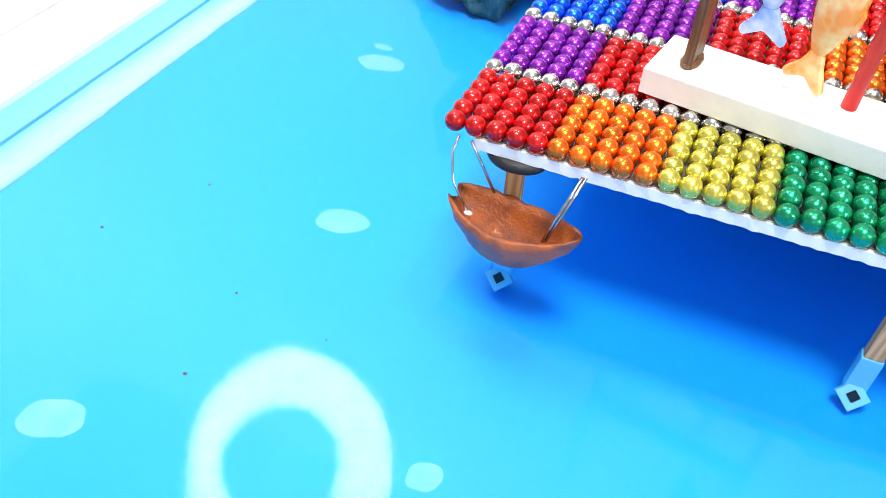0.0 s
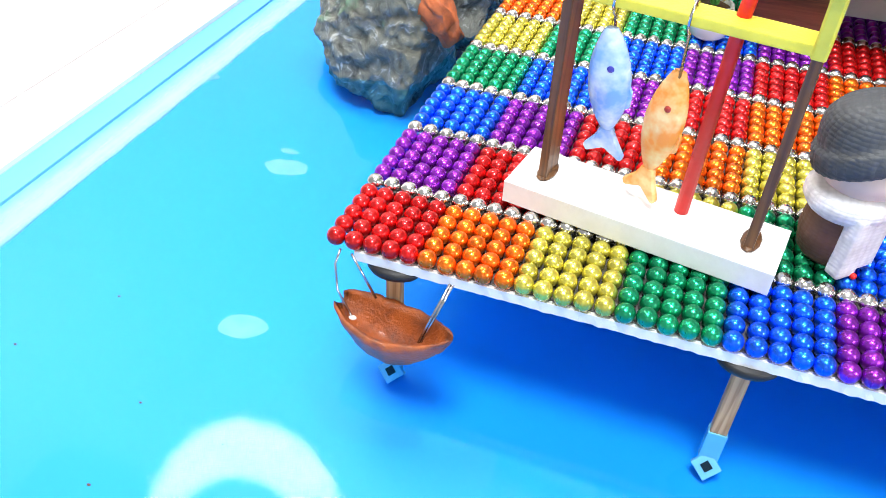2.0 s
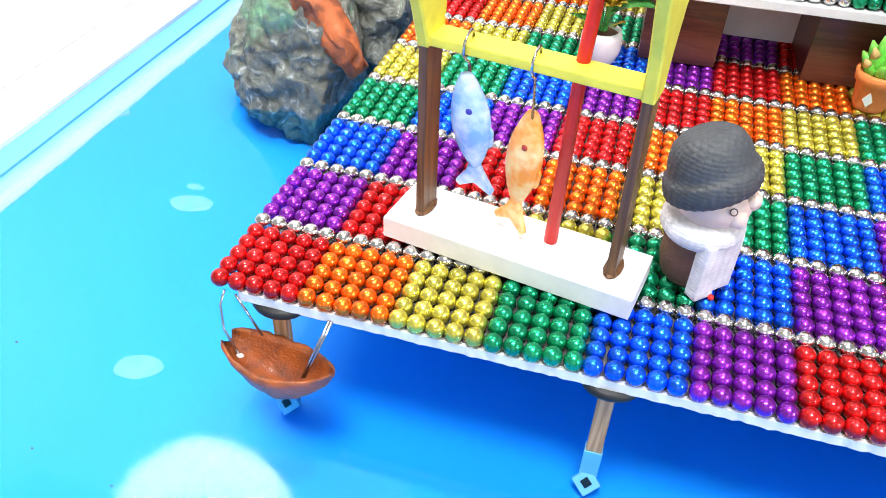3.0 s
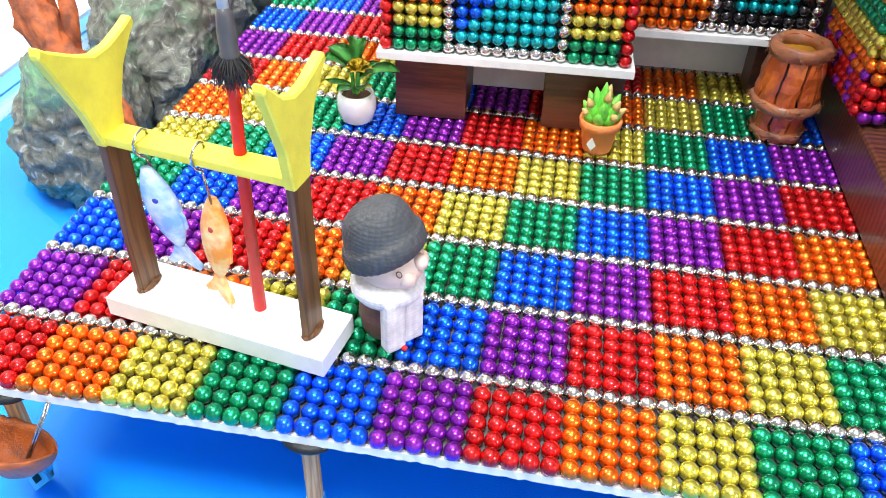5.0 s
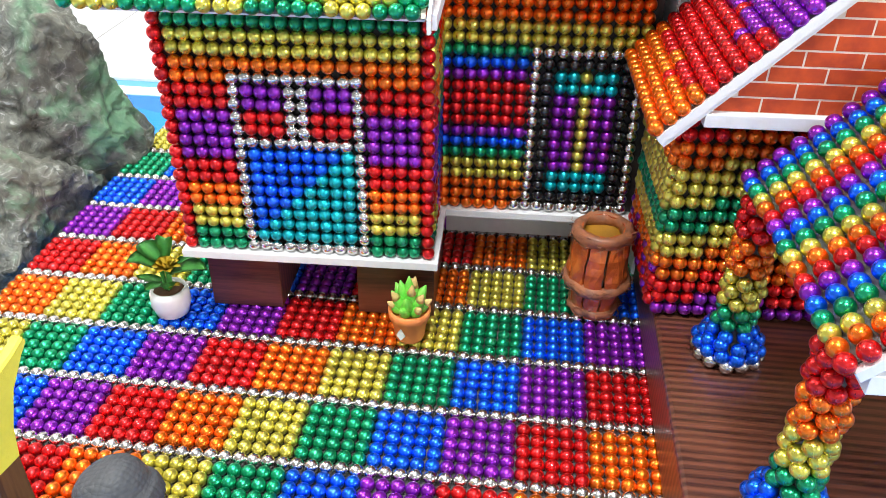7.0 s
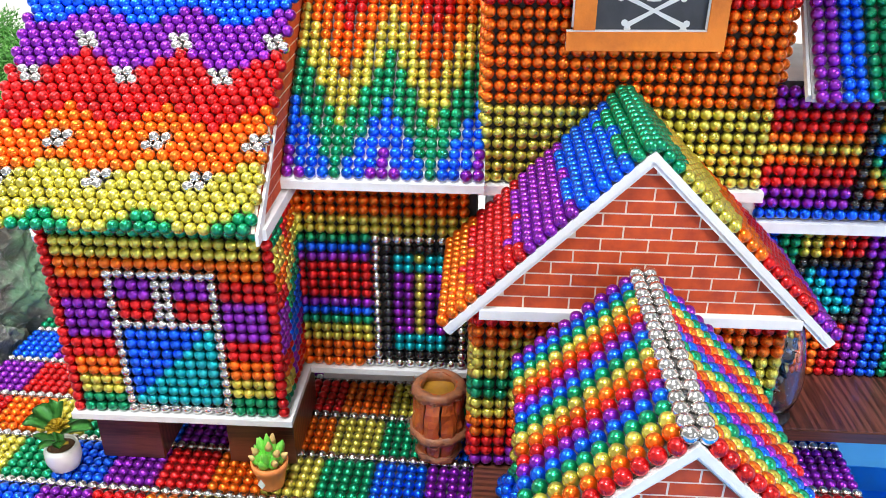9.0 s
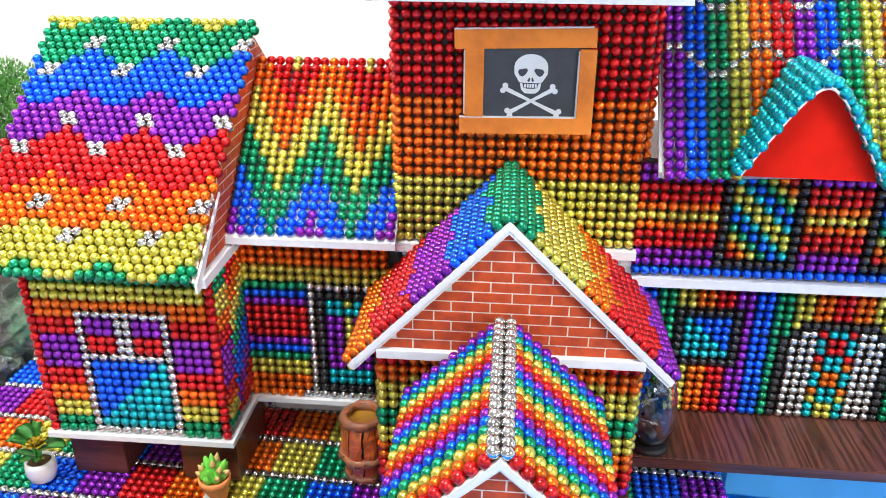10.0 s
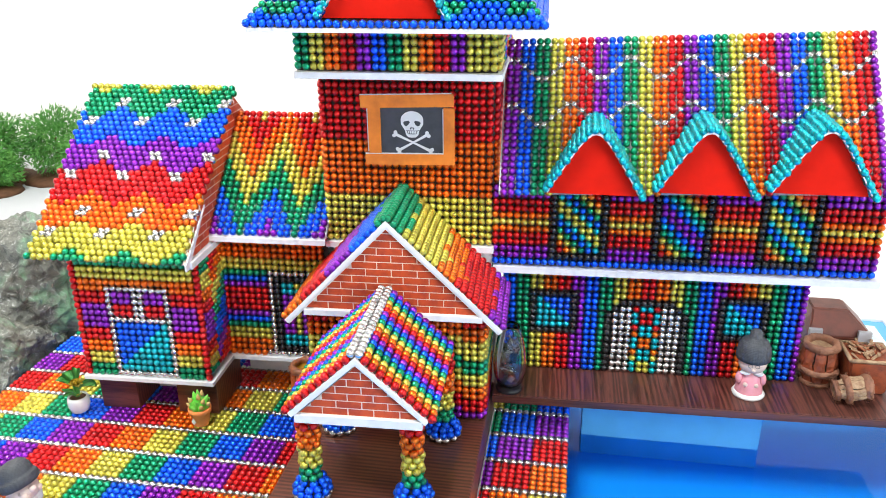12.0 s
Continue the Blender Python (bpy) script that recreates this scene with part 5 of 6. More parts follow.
def right_building():
    h = thing("long_house", (104, 52, 6.2), "long two-storey rainbow bead house with striped roof and red dormers", "house")
    yaw = radians(2.3)
    pivot = Vector((80, 43.5, 0))
    turn = Matrix.Translation(pivot) @ Matrix.Rotation(yaw, 4, "Z") @ Matrix.Translation(-pivot)

    def put(bm):
        bmesh.ops.transform(bm, matrix=turn, verts=bm.verts)
        return bm

    def swing(pts):
        return [turn @ Vector(q) for q in pts]
    YL, YU = 46.1, 44.1
    part("core", put(box(79.3, 122.2, YL + 0.5, 59, 6.25, 22.9)), M["foam"], h, "white foam walls")
    low = part("wall", put(box(79.3, 122.3, YL + 0.45, YL + 0.58, 6.3, 22.8)), M["card"], h, "lower front wall of beads")
    cols = "BBGGYYOORRPPBBGGYYOORROOYYGGBBPPRROOYYGGBBP"
    door = ["RTTR", "TRRT", "TRRT", "RTTR", "OTTO", "TOOT", "TOOT", "OTTO", "YTTY", "TYYT", "TYYT"]

    def lcolour(c, row):
        r = row - 1            # the top row lies hidden behind the band
        if 15 <= c <= 26 and r >= 3:
            if r == 3:
                return "K" if 17 <= c <= 24 else cols[c]
            if c in (15, 26):
                return "K" if r > 4 else cols[c]
            if r == 4 and c in (16, 25):
                return "K"
            if 19 <= c <= 22:
                return door[min(r - 4, 10)][c - 19]
            return "S"
        for a in (4, 31):
            if a <= c <= a + 6 and 2 <= r <= 8:
                if r in (2, 8) or c in (a, a + 6):
                    return "K"
                return "T" if (c - a - 1) <= (r - 3) else "B"
        return cols[c]
    p, k = lay((79.75, YL, 21.75), (1, 0, 0), (0, 0, -1), 43, 16, lcolour, pu=1.005, pv=1.003)
    beads(low, swing(p), k, 300, False, 0.03)
    part("band", put(box(77.9, 130.4, YU - 0.65, 58.8, 22.75, 23.75, 0.06)), M["foam"], h, "white foam band")
    part("core", put(box(78.2, 129.4, YU + 0.5, 58.5, 23.7, 36.0)), M["foam"], h, "white foam walls")
    top = part("wall", put(box(77.8, 129.6, YU + 0.45, YU + 0.57, 23.8, 36.0)), M["card"], h, "upper front wall of beads")
    rows = "PPRROYORRPPB"
    mixes = ("ROYGBTYYTBGYORR", "ROYGTBPPBTGYORR", "ROYGBTYYTBGYORR")

    def ucolour(c, r):
        for w, a in enumerate((8, 22, 36)):
            if a <= c <= a + 7 and r < 11:
                if c in (a, a + 7) or r == 10:
                    return "K"
                return mixes[w][c - a - 1 + 9 - r]
        return rows[r]
    p, k = lay((78.15, YU, 35.3), (1, 0, 0), (0, 0, -1), 52, 12, ucolour, pu=1.003, pv=0.985)
    beads(top, swing(p), k, 300, False, 0.03)
    # striped roof
    n, ey, ez = 24, 39.25, 36.2
    ry, rz = ey + 14.0, ez + 17.55
    lift = 1.6
    b = prism([(ey + 0.9, ez - 0.1), (ry, rz - 0.9), (60.5, rz - 7.0), (60.5, rz - 8.0), (ry, rz - 1.6), (ey + 1.2, ez - 0.7)], "x", 78.7, 127.4)
    under = prism([(ey + 0.45, ez - 0.25), (ry, rz - 0.62), (ry, rz - 0.88), (ey + 0.45, ez - 0.51)], "x", 78.9, 127.2)
    for v in [*b.verts, *under.verts]:
        v.co.z += lift * (v.co.x - 80) / 50
    roof = part("roof", put(b), M["foam"], h, "white foam roof board")
    part("underlay", put(under), M["band"], roof, "pale glued surface under the beads")
    stripe = "PPBBGGYYOORR"

    def rcolour(c, r):
        q = n - 1 - r
        wave = (0, 0, 1, 2, 3, 3, 2, 1)[c % 8]
        return "S" if q in (3 + wave, 10 + wave) else stripe[c % 12]
    hyp = math.hypot(ry - ey, rz - ez)
    p, k = lay((79.4, ey, ez), (1, 0, 0), (0, ry - ey, rz - ez), 49, n, rcolour, False, pu=0.992, pv=hyp / (n - 1))
    p = [Vector((q[0], q[1], q[2] + lift * (q[0] - 80) / 50)) for q in p]
    fronts = (90.9, 104.75, 118.7)
    keep = [(q, c) for q, c in zip(p, k) if not any(abs(q[0] - cx) < 4.9 - (q[1] - ey) * 0.72 for cx in fronts)]
    beads(roof, swing([q for q, c in keep]), [c for q, c in keep], 0, False, 0.03)
    for cx in fronts:
        dz = lift * (cx - 80) / 50
        q = turn @ Vector((cx, ey - 2.2, ez + 0.1 + dz))
        dormer(h, q.x, 5.5, q.y, q.z, 7.8, (ry - ey) / (rz - ez), 1.2)


def main_block():
    h = thing("gable_house", (66, 34, 5.0), "rainbow bead porch house with a brick gable and bead roof", "house", yaw=2.4, shift=(-0.5, 0.5, 0.35))
    X0, X1, Y = 54.9, 78.1, 30.9
    part("core", box(X0 + 0.2, X1 - 0.3, Y + 0.5, 42.2, 5.05, 22.0), M["foam"], h, "white foam walls")
    part("core", prism([(X0 + 0.2, 21.9), (X1 - 0.2, 21.9), (66.4, 33.4)], "y", 29.2, 42.2), M["foam"], h, "white foam roof core")
    seq = "PRROOYYYGGYYOORRP"

    def colour(c, r):
        s = min(c, 23 - c)
        step = 1 if 3 <= s < 7 else 0
        k = seq[min(max(r + step, 0), 16)]
        if r >= 15 and 3 <= s < 8:
            return "P"
        if r < 2 and s < 2:
            return "P" if r == 0 else "R"
        return k
    front = part("wall", box(X0, X1, Y + 0.45, Y + 0.57, 5.1, 22.0), M["card"], h, "front wall of beads")
    p, k = lay((X0, Y, 21.6), (1, 0, 0), (0, 0, -1), 24, 17, colour, pu=(X1 - X0) / 23, pv=0.99)
    beads(front, p, k, 300, True, 0.03)
    left = part("wall", box(X0 - 0.1, X0 + 0.1, Y + 0.6, 42.1, 5.1, 22.0), M["card"], h, "side wall of beads")
    p, k = lay((X0 - 0.35, Y + 0.85, 21.6), (0, 1, 0), (0, 0, -1), 11, 19, lambda c, r: "P" if (r > 14 and (c * 2 + r) % 7 < 2) else seq[min(16, int(r * 0.885))], True, pv=0.877)
    beads(left, p, k, 0, True, 0.03)
    right = part("wall", box(X1 + 0.1, X1 + 0.3, Y + 0.6, 42.1, 5.1, 22.0), M["card"], h, "side wall of beads")
    p, k = lay((X1 + 0.4, Y + 0.9, 21.6), (0, 1, 0), (0, 0, -1), 11, 17, lambda c, r: seq[r], pv=0.99)
    beads(right, p, k, 0, False, 0.03)
    # gable roof
    YF, ax, az = 28.3, 66.2, 34.7
    lx, lz, rx, rz = 52.25, 20.35, 81.0, 20.25
    for sx, sz, seqr, name in ((lx, lz, "GGGBBBBBPPPPPRRRRROOOO", "l"), (rx, rz, "GGGGYYYYYYOOORRRRRRPPP", "r")):
        d = Vector((sx - ax, 0, sz - az))
        nrm = Vector((-d.z, 0, d.x)).normalized()
        if nrm.z < 0:
            nrm = -nrm
        q = [(ax, az), (sx, sz), (sx - nrm.x * 0.75, sz - nrm.z * 0.75), (ax, az - 1.05)]
        roof = part("roof", prism(q, "y", YF, 42.2), M["foam"], h, "white foam roof board")
        n = int(d.length) + 1

        def rc(c, r, s=seqr):
            v = r + (1 if (c // 2) % 3 == 0 else 0) - (1 if (c * 3 + r) % 11 == 0 else 0)
            return s[min(max(v, 0), len(s) - 1)]
        p, k = lay(Vector((ax, YF + 0.35, az)) + nrm * 0.42, (0, 1, 0), d, 14, n, rc, False, pu=1.01, pv=d.length / (n - 0.6))
        beads(roof, p, k, 300 if name == "l" else 150, True, 0.02)
        u = [(ax, az + 0.12), (sx + nrm.x * 0.1, sz + nrm.z * 0.1), (sx, sz), (ax, az + 0.004)]
        # gap shade as a dark sheet on the white board
        part("underlay", prism(u, "y", YF + 0.1, 42.1), M["glue"], roof, "dark sheet for the shade between the roof beads")
        e = [(ax, az + 0.1), (sx, sz + 0.1), (sx - nrm.x * 0.48, sz - nrm.z * 0.48), (ax, az - 0.66)]
        part("trim", prism(e, "y", YF - 0.12, YF + 0.25), M["foam"], h, "white foam gable edge")
    part("trim", box(54.9, 78.4, YF - 0.1, 30.4, 21.3, 22.15, 0.08), M["foam"], h, "white foam sill")
    brick_gable(h, [(55.0, 22.1), (78.0, 22.1), (66.2, 33.7)], "y", YF + 0.5, -1, 3.35, 0.98)


def porch():
    plat = thing("porch_platform", (66.5, 26, 0.45), "dark walnut veneered platform under the porch", "platform")
    part("body", box(PX0 + 0.2, PX1 - 0.1, PY0, 42.5, 0.45, TOP, 0.5, seg=4), M["wood_x"], plat, "walnut wood grain")
    part("edging", box(PX1 - 0.08, PX1 + 0.12, PY0 + 0.2, 42.4, -0.45, 0.55, 0.04), M["band"], plat, "thin pale edging")
    h = thing("porch_roof", (66.4, 18, 17.0), "small gabled porch roof striped in rainbow beads with silver ridge", "roof", yaw=2.4)
    YF, YB, ax, az = 10.2, 28.1, 66.35, 26.2
    for sx, sz in ((ax - 7.9, 18.8), (ax + 7.9, 18.8)):
        d = Vector((sx - ax, 0, sz - az))
        nrm = Vector((-d.z, 0, d.x)).normalized()
        if nrm.z < 0:
            nrm = -nrm
        q = [(ax, az), (sx, sz), (sx - nrm.x * 0.6, sz - nrm.z * 0.6), (ax, az - 0.85)]
        board = part("board", prism(q, "y", YF, YB), M["foam"], h, "white foam roof board")
        n = 10
        start = Vector((ax, YF + 0.4, az)) + nrm * 0.45 + d.normalized() * 1.05
        p, k = lay(start, (0, 1, 0), d, 18, n, lambda c, r: RAINBOW[c % 6], False, pu=1.0, pv=(d.length - 1.0) / (n - 1))
        beads(board, p, k, len(p), True, 0.035)
        u = [(ax, az + 0.12), (sx + nrm.x * 0.1, sz + nrm.z * 0.1), (sx, sz), (ax, az + 0.004)]
        part("underlay", prism(u, "y", YF + 0.4, YB), M["greycard"], board, "grey sheet under the beads")
        e = [(ax, az + 0.1), (sx, sz + 0.1), (sx - nrm.x * 0.5, sz - nrm.z * 0.5), (ax, az - 0.62)]
        part("trim", prism(e, "y", YF - 0.12, YF + 0.3), M["foam"], h, "white foam gable edge")
    ridge = part("ridge", prism([(ax - 0.9, az - 0.9), (ax + 0.9, az - 0.9), (ax + 0.5, az + 0.1), (ax - 0.5, az + 0.1)], "y", YF + 0.4, YB), M["glue"], h)
    p = [(ax + x, YF + 0.4 + c, az + 0.36) for c in range(18) for x in (-0.5, 0.5)]
    beads(ridge, p, ["S"] * len(p), len(p), True, 0.02)
    part("beam", box(ax - 7.2, ax + 7.2, YF - 0.1, YF + 1.3, 17.75, 18.8, 0.06), M["foam"], h, "white foam beam")
    part("ceiling_board", box(ax - 7.1, ax + 7.1, YF + 1.3, YB, 18.0, 18.6), M["foam"], h, "white foam ceiling board")
    brick_gable(h, [(ax - 6.7, 18.8), (ax + 6.7, 18.8), (ax, 25.1)], "y", YF + 0.35, -1, 2.9, 0.92)
    for x, y in ((59.7, 13.2), (72.0, 13.8), (59.0, 27.1), (73.3, 27.7)):
        col = thing("bead_column", (x, y, TOP), "porch column wound from rainbow beads with a blue flared foot", "column", "porch columns")
        core = part("core", lathe([(0, TOP), (1.6, TOP), (1.6, 5.7), (0.8, 6.9), (0.65, 17.8), (0, 17.8)], (x, y, 0), 20), M["greycard"], col, "grey core")
        p, k = [], []
        turn = 0.0
        for z, r, c in ((5.5, 2.0, "S"), (6.15, 2.0, "B"), (6.75, 1.7, "B"), (7.3, 1.3, "B"), (7.95, 1.0, "G"), (8.8, 1.0, "G"), (9.65, 1.0, "Y"), (10.5, 1.02, "Y"), (11.35, 1.0, "Y"),
                        (12.2, 1.0, "O"), (13.05, 1.0, "O"), (13.9, 1.02, "O"), (14.75, 1.0, "R"), (15.6, 1.0, "R"), (16.4, 1.0, "R")):
            n = max(6, int(2 * math.pi * r / 1.03))
            turn += math.pi / n + 0.06
            for i in range(n):
                a = 2 * math.pi * i / n + turn
                p.append((x + r * math.cos(a), y + r * math.sin(a), TOP + (z - 5.05) * 1.05))
                k.append(c)
        beads(core, p, k, len(p), True, 0.05)
        part("cap", box(x - 0.9, x + 0.9, y - 0.9, y + 0.9, 17.75, 17.9, 0.02), M["foam"], col, "small white pad")


# ---------------------------------------------------------------- ledge and its clutter
def ledge():
    l = thing("wooden_ledge", (108, 48, 4.9), "long dark walnut shelf carrying the long house over water", "shelf", yaw=2.0)
    part("board", box(78.4, 140, 38.5, 60, 4.95, 6.2, 0.12), M["wood_y"], l, "walnut wood grain")
    part("lip", box(78.4, 140, 38.32, 38.5, 4.95, 6.05, 0.03), M["wood_x"], l, "dark veneered front edge")
    # white reflector board added to brighten the water below the shelf
    part("underside", box(78.6, 139.8, 38.9, 59.8, 4.6, 4.94), M["foam"], l, "added white board that bounces light under the shelf")
    blk = thing("support_block", (105, 54, FLOOR), "pale blue block under the shelf standing in water", "block")
    part("body", box(92, 119, 48.2, 55, FLOOR, 4.58, 0.15), M["blockblue"], blk)
    figure("garden_figure_lady", (115.0, 43.3, 6.2), -95, "little figure in pink dress and charcoal pompom hat", "dress")
    # chest
    c = thing("treasure_chest", (128.5, 54, 6.2), "dark red chest with pale grey straps on the shelf", "chest")
    part("body", box(124.5, 132.4, 51.5, 58.5, 6.2, 12.2, 0.2), M["chest"], c)
    lo = [(124.3, 51.2), (133.4, 51.2), (133.4, 58.8), (124.3, 58.8)]
    hi = [(124.9, 53.6), (129.9, 53.6), (129.9, 57.6), (124.9, 57.6)]
    b = bmesh.new()
    v0 = [b.verts.new((x, y, 12.3)) for x, y in lo]
    v1 = [b.verts.new((x, y, 15.7)) for x, y in hi]
    b.faces.new(v0[::-1])
    b.faces.new(v1)
    for i in range(4):
        b.faces.new((v0[i], v0[(i + 1) % 4], v1[(i + 1) % 4], v1[i]))
    bmesh.ops.bevel(b, geom=b.edges[:], offset=0.25, segments=2, affect="EDGES")
    lidp = part("lid", b, M["chest"], c, "sloping lid")
    for x in (124.2, 131.0):
        part("strap", box(x, x + 1.9, 50.95, 51.6, 11.0, 13.4, 0.12), M["handle"], lidp, "pale metal corner")
    side = prism([(51.3, 6.3), (58.7, 6.3), (58.7, 12.2), (51.3, 12.2)], "x", 132.45, 132.75, 0.06)
    part("side_panel", side, M["grey_rod"], c, "dark grey end panel")
    part("lock_plate", box(127.4, 128.8, 51.2, 51.45, 10.0, 11.6, 0.06), M["band"], c, "small grey lock plate")
    build_barrel((125.3, 48.3, 6.2), 2.6, 6.6, "stout reddish clay barrel with a rough lid on the shelf", 0, False, glaze="oldbarrel", band="oldhoop")
    build_barrel((126.3, 43.0, 8.0), 1.75, 4.6, "small reddish barrel wound with straw lying on the shelf", 78, False, glaze="straw", band="oldhoop")
    crate = thing("clay_bucket", (131.6, 48.2, 6.2), "square reddish clay tub heaped with orange scraps", "tub")
    b = bmesh.new()
    lo, hi = 2.5, 3.1
    pts_lo = [b.verts.new((131.6 + sx * lo, 48.2 + sy * lo, 6.2)) for sx, sy in ((-1, -1), (1, -1), (1, 1), (-1, 1))]
    pts_hi = [b.verts.new((131.6 + sx * hi, 48.2 + sy * hi, 11.6)) for sx, sy in ((-1, -1), (1, -1), (1, 1), (-1, 1))]
    b.faces.new(pts_lo[::-1])
    b.faces.new(pts_hi)
    for i in range(4):
        b.faces.new((pts_lo[i], pts_lo[(i + 1) % 4], pts_hi[(i + 1) % 4], pts_hi[i]))
    bmesh.ops.bevel(b, geom=b.edges[:], offset=0.3, segments=2, affect="EDGES")
    part("body", b, M["oldbarrel"], crate)
    rim = tube([(128.7, 45.3, 11.6), (134.5, 45.3, 11.6), (134.5, 51.1, 11.6), (128.7, 51.1, 11.6), (128.7, 45.3, 11.6)], 0.32, 8)
    part("rim", rim, M["straw"], crate, "pale worn rim", True)
    rnd = random.Random(5)
    for i in range(34):
        m = Matrix.Translation((131.6 + rnd.uniform(-2.2, 2.2), 48.2 + rnd.uniform(-2.2, 2.2), 11.8 + rnd.uniform(0, 0.5))) @ Euler((rnd.uniform(-.6, .6), rnd.uniform(-.6, .6), rnd.uniform(0, 3))).to_matrix().to_4x4()
        part("scrap", box(-0.7, 0.7, -0.2, 0.2, -0.12, 0.12, 0.06, m), M["straw"] if i % 3 else M["hoop"], crate)
    # glass phial beside the gable house
    g = thing("glass_bottle", (81.0, 39.4, 6.2), "clear round glass bottle with a dark foot", "bottle")
    part("body", lathe([(0, 6.9), (1.2, 6.9), (1.9, 7.6), (2.3, 9.0), (2.4, 10.6), (2.2, 12.8), (1.8, 14.8), (1.35, 16.2), (1.05, 16.7), (0.85, 16.6), (1.15, 16.0), (1.6, 14.6), (1.98, 12.7), (2.16, 10.6), (2.06, 9.1), (1.7, 7.9), (1.1, 7.3), (0, 7.3)], (81.0, 39.4, 0), 32), M["glass"], g, "clear glass", True)
    # bright and dark scraps inside stand in for the glass's reflections
    rnd = random.Random(9)
    for i in range(16):
        m = Matrix.Translation((81.0 + rnd.uniform(-0.6, 0.6), 39.4 + rnd.uniform(-0.6, 0.6), 8.2 + i * 0.42)) @ Euler((rnd.uniform(-1.2, 1.2), rnd.uniform(-1.2, 1.2), rnd.uniform(0, 3))).to_matrix().to_4x4()
        scrap = bmesh.new()
        grid = [[scrap.verts.new(m @ Vector((-0.95 + 0.38 * a, 0.35 * noise.noise(Vector((a * 0.7, c * 0.7, i * 3.0))), -0.6 + 0.3 * c))) for c in range(5)] for a in range(6)]
        for a in range(5):
            for c in range(4):
                scrap.faces.new((grid[a][c], grid[a + 1][c], grid[a + 1][c + 1], grid[a][c + 1]))
        bmesh.ops.solidify(scrap, geom=scrap.faces[:], thickness=0.05)
        part("scrap", scrap, M["wire"] if i % 2 == 0 else M["black"] if i % 3 else M["white"], g, "bright and dark scraps standing in for reflections in the glass")
    part("foot", lathe([(0, 6.22), (1.9, 6.22), (2.0, 6.6), (1.6, 6.88), (0, 6.88)], (81.0, 39.4, 0), 28), M["black"], g, "dark foot", True)


# ---------------------------------------------------------------- rocks and bushes
def rock(c, r, seed, label, cuts=14, sub=6):
    b = bmesh.new()
    bmesh.ops.create_icosphere(b, subdivisions=sub, radius=1)
    rnd = random.Random(seed)
    planes = []
    for i in range(cuts):
        d = Vector((rnd.gauss(0, 1), rnd.gauss(0, 1), rnd.gauss(0, 0.8))).normalized()
        planes.append((d, rnd.uniform(0.62, 0.92)))
    o = Vector((seed * 3.1, seed * 1.7, 0))
    for v in b.verts:
        p = v.co.copy()
        for d, k in planes:
            s = p.dot(d)
            if s > k:
                p -= d * (s - k) * 0.85
        q = p * 1.6 + o
        p *= 1 + 0.20 * noise.noise(q) + 0.10 * noise.noise(q * 2.3) + 0.06 * (1 - 2 * abs(noise.noise(q * 3.7))) + 0.035 * (1 - 2 * abs(noise.noise(q * 8.3))) + 0.018 * noise.noise(q * 19)
        v.co = Vector((c[0] + p.x * r[0], c[1] + p.y * r[1], max(c[2] + p.z * r[2], FLOOR - 0.2)))
    ob = finish("rock", b, M["rock"], None, label, True, "", "rock")
    return ob


def build_rocks():
    rock((-9.7, 33.6, -4.0), (6.0, 8.0, 7.4), 3, "grey rock with green moss standing in the water")
    rock((-8.5, 47.5, -2.0), (8.5, 10.5, 9.0), 11, "large grey lichen-streaked rock beside the deck")
    rock((-11.3, 57.0, 6.0), (13.2, 12.0, 14.0), 23, "tall grey boulder with a green mossy face")
    rock((-6.5, 67.0, -4.0), (6.0, 6.0, 8.0), 5, "dark grey rock behind the deck edge")
    w = thing("driftwood", (-3.0, 29.6, -3.0), "reddish brown driftwood branch leaning on the rocks", "driftwood")
    b = tube([(-3.0, 29.6, -2.6), (-4.6, 29.8, -0.4), (-7.4, 30.3, 3.0), (-10.0, 31.2, 6.2), (-12.2, 33.0, 10.5), (-13.0, 34.5, 15.0)], [0.9, 1.5, 1.6, 1.7, 1.6, 1.1], 14)
    bmesh.ops.subdivide_edges(b, edges=b.edges[:], cuts=4, use_grid_fill=True)
    for v in b.verts:
        v.co += Vector((noise.noise(v.co * 0.7), noise.noise(v.co * 0.7 + Vector((7, 0, 0))), noise.noise(v.co * 0.9))) * 0.55
        v.co += Vector((noise.noise(v.co * 2.3), noise.noise(v.co * 2.3 + Vector((7, 0, 0))), noise.noise(v.co * 1.1))) * 0.3
    part("trunk", b, M["driftwood"], w, "", True)
    part("twig", tube([(-8.0, 30.8, 3.5), (-8.2, 32.5, 7.5), (-9.4, 34.5, 12.5)], [0.9, 0.75, 0.4], 10), M["driftwood"], w, "", True)


def build_pale_spots():
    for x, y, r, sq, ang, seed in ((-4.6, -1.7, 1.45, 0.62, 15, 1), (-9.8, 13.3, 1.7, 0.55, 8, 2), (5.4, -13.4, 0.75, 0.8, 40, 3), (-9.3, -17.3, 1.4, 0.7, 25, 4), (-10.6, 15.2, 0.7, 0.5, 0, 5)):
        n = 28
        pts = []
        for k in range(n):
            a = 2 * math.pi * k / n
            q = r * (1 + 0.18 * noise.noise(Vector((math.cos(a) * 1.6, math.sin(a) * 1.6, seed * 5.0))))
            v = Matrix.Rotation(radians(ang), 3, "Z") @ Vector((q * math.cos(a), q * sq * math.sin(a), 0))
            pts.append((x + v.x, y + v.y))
        finish("floating_film", prism(pts, "z", WATER + 0.02, WATER + 0.07), M["film"], None, "pale see-through oval lying on the water", False, "", "film").visible_shadow = False


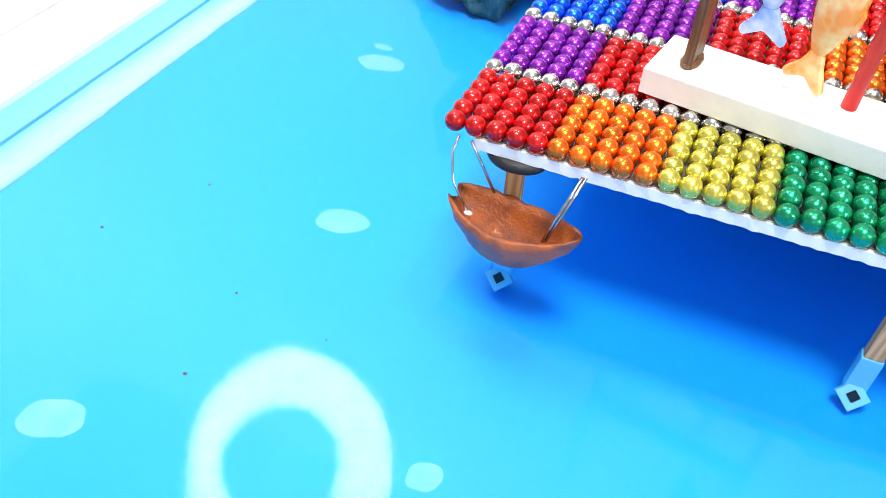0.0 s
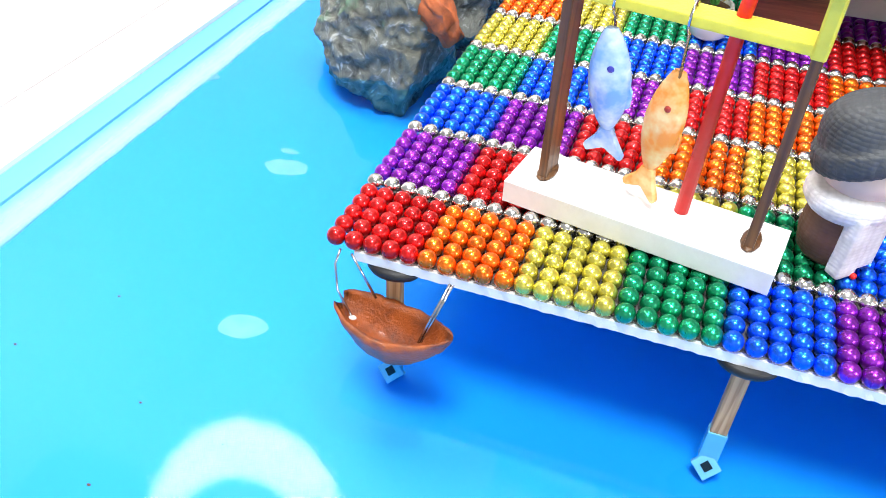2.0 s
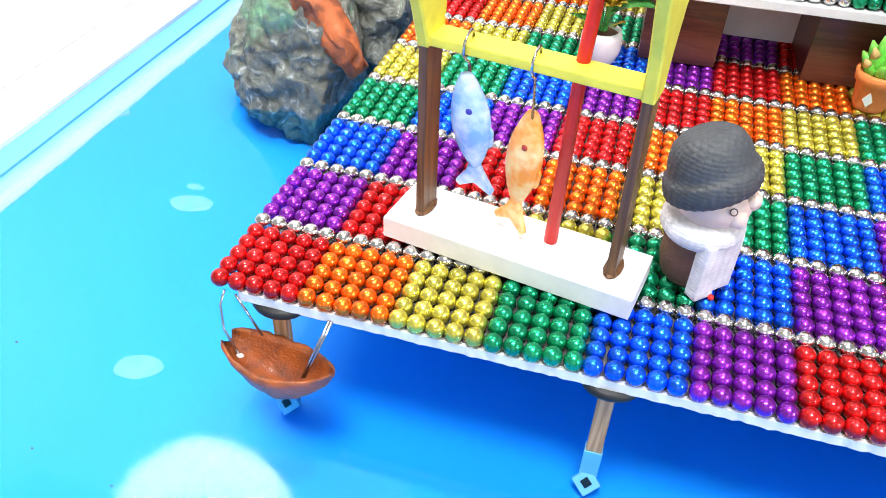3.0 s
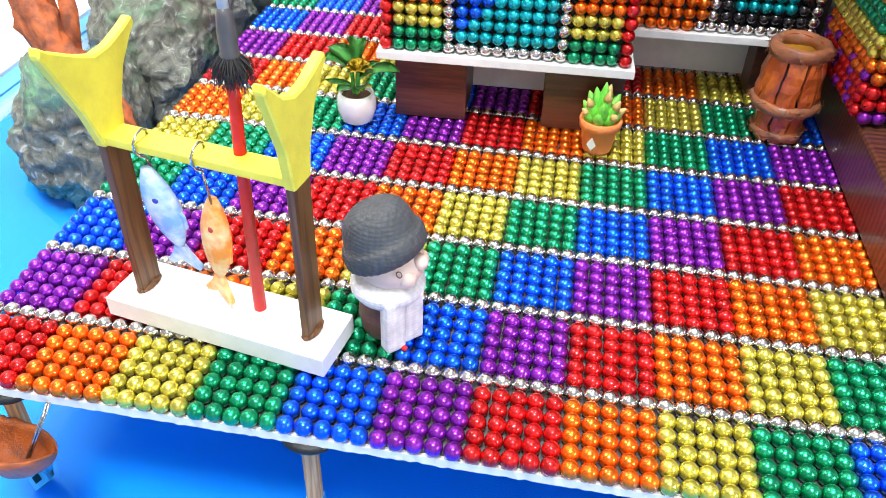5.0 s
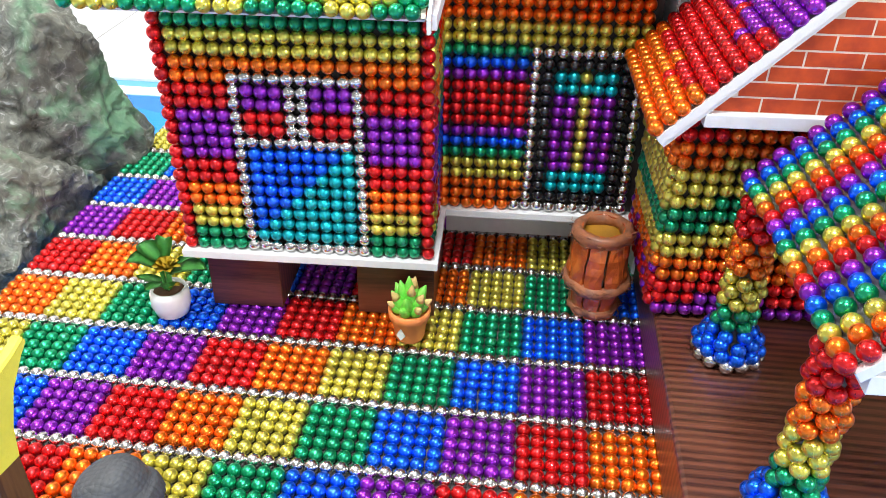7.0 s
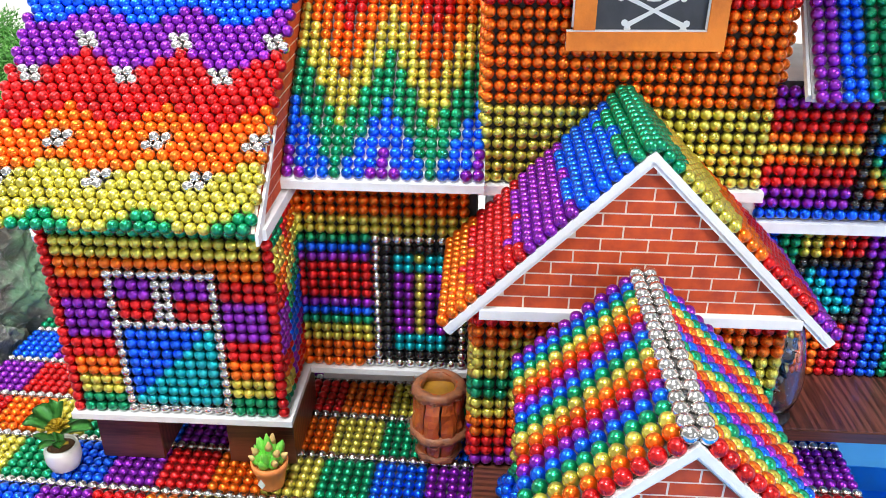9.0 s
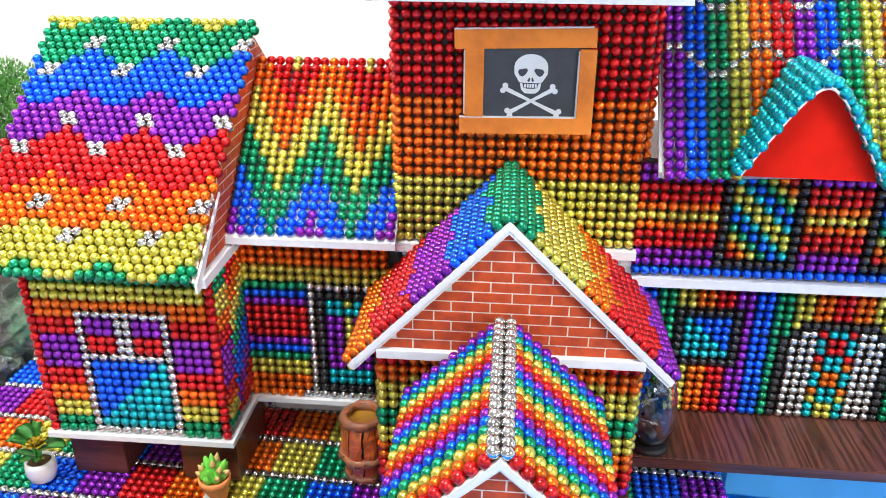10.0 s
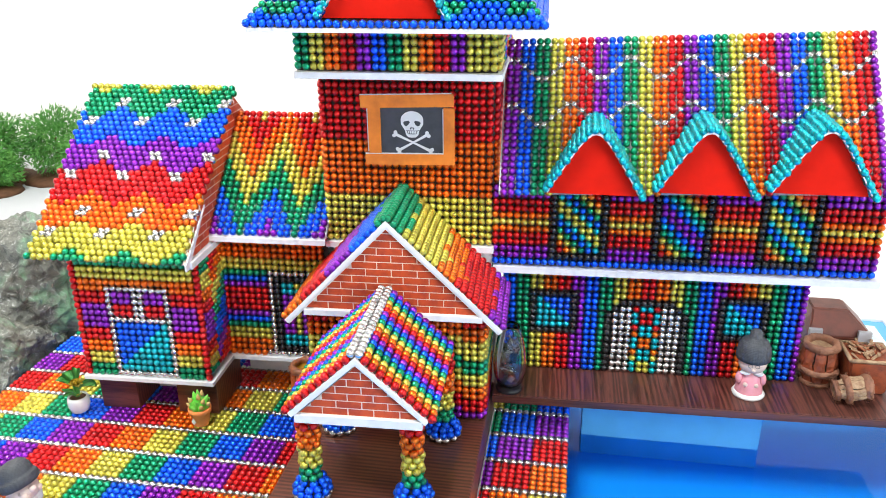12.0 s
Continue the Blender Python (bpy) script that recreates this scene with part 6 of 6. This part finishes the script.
def build_specks():
    for x, y, r in ((-5.9, -13.2, 0.13), (-6.6, -8.3, 0.1), (-15.2, -7.4, 0.12), (-12.4, -2.2, 0.11), (-1.4, -9.0, 0.08)):
        finish("dark_speck", ball((x, y, WATER + 0.03), (r, r * 0.6, 0.06), sub=1), M["bark"], None, "tiny dark speck of dirt floating on the water", True, "", "dirt")


def bush(c, r, seed):
    rnd = random.Random(seed)
    t = thing("bush", c, "small dense green bush on a brown root base", "bush", "bushes behind the tray")
    part("trunk", lathe([(0, 0), (r * 0.85, 0), (r * 0.8, 1.2), (r * 0.3, 2.4), (0.5, 3.0), (0.35, r)], c, 12), M["bark"], t, "brown root base", True)
    co, fa = [], []
    for k in range(5200):
        d = Vector((rnd.gauss(0, 1), rnd.gauss(0, 1), rnd.gauss(0, 1))).normalized()
        lump = 0.75 + 0.35 * noise.noise(d * 2.1 + Vector((seed, 0, 0)))
        p = Vector((0, 0, r * 0.85)) + Vector((d.x, d.y, d.z * 0.95)) * r * lump * rnd.uniform(0.25, 1.1) ** 0.6
        s = Vector((rnd.gauss(0, 1), rnd.gauss(0, 1), rnd.gauss(0, 1))).normalized()
        w, l = 0.3, rnd.uniform(0.8, 1.5)
        u = d.cross(s).normalized()
        i = len(co)
        tip = p + (d + s * 0.6).normalized() * l
        co += [(p - u * w)[:], (p + u * w)[:], (tip)[:], (p + (d.cross(u)) * 0.12)[:]]
        fa += [(i, i + 1, i + 2), (i, i + 3, i + 2), (i + 1, i + 3, i + 2)]
    me = bpy.data.meshes.new("crown")
    off = Vector(c) - BASE[t]
    me.from_pydata([((q[0] + off.x) * U, (q[1] + off.y) * U, (q[2] + off.z) * U) for q in co], [], fa)
    me.materials.append(M["bush"])
    ob = new("crown", me)
    ob.parent = t
    tagged(ob, "many small green leaves", "", "", "stuff")


build_setting()
figure("garden_figure_man", (24.35, 8.25, 0.5), -10, "little figure in charcoal knit hat, white scarf and brown coat", "coat")
build_boat()
build_rack()
build_plants()
build_barrel((50.75, 37.9, 0.5), 2.5, 8.0, "brown glazed clay barrel with an ochre hollow standing on the deck")
ledge()
build_rocks()
build_pale_spots()
build_specks()
for i, (x, y, r) in enumerate(((-94, 160, 13.5), (-76, 166, 14), (-60, 160, 11.5), (-86, 148, 9))):
    bush((x, y, WATER + 0.5), r, i + 2)
house_one()
house_two()
main_block()
porch()
tower()
right_building()
build_deck()
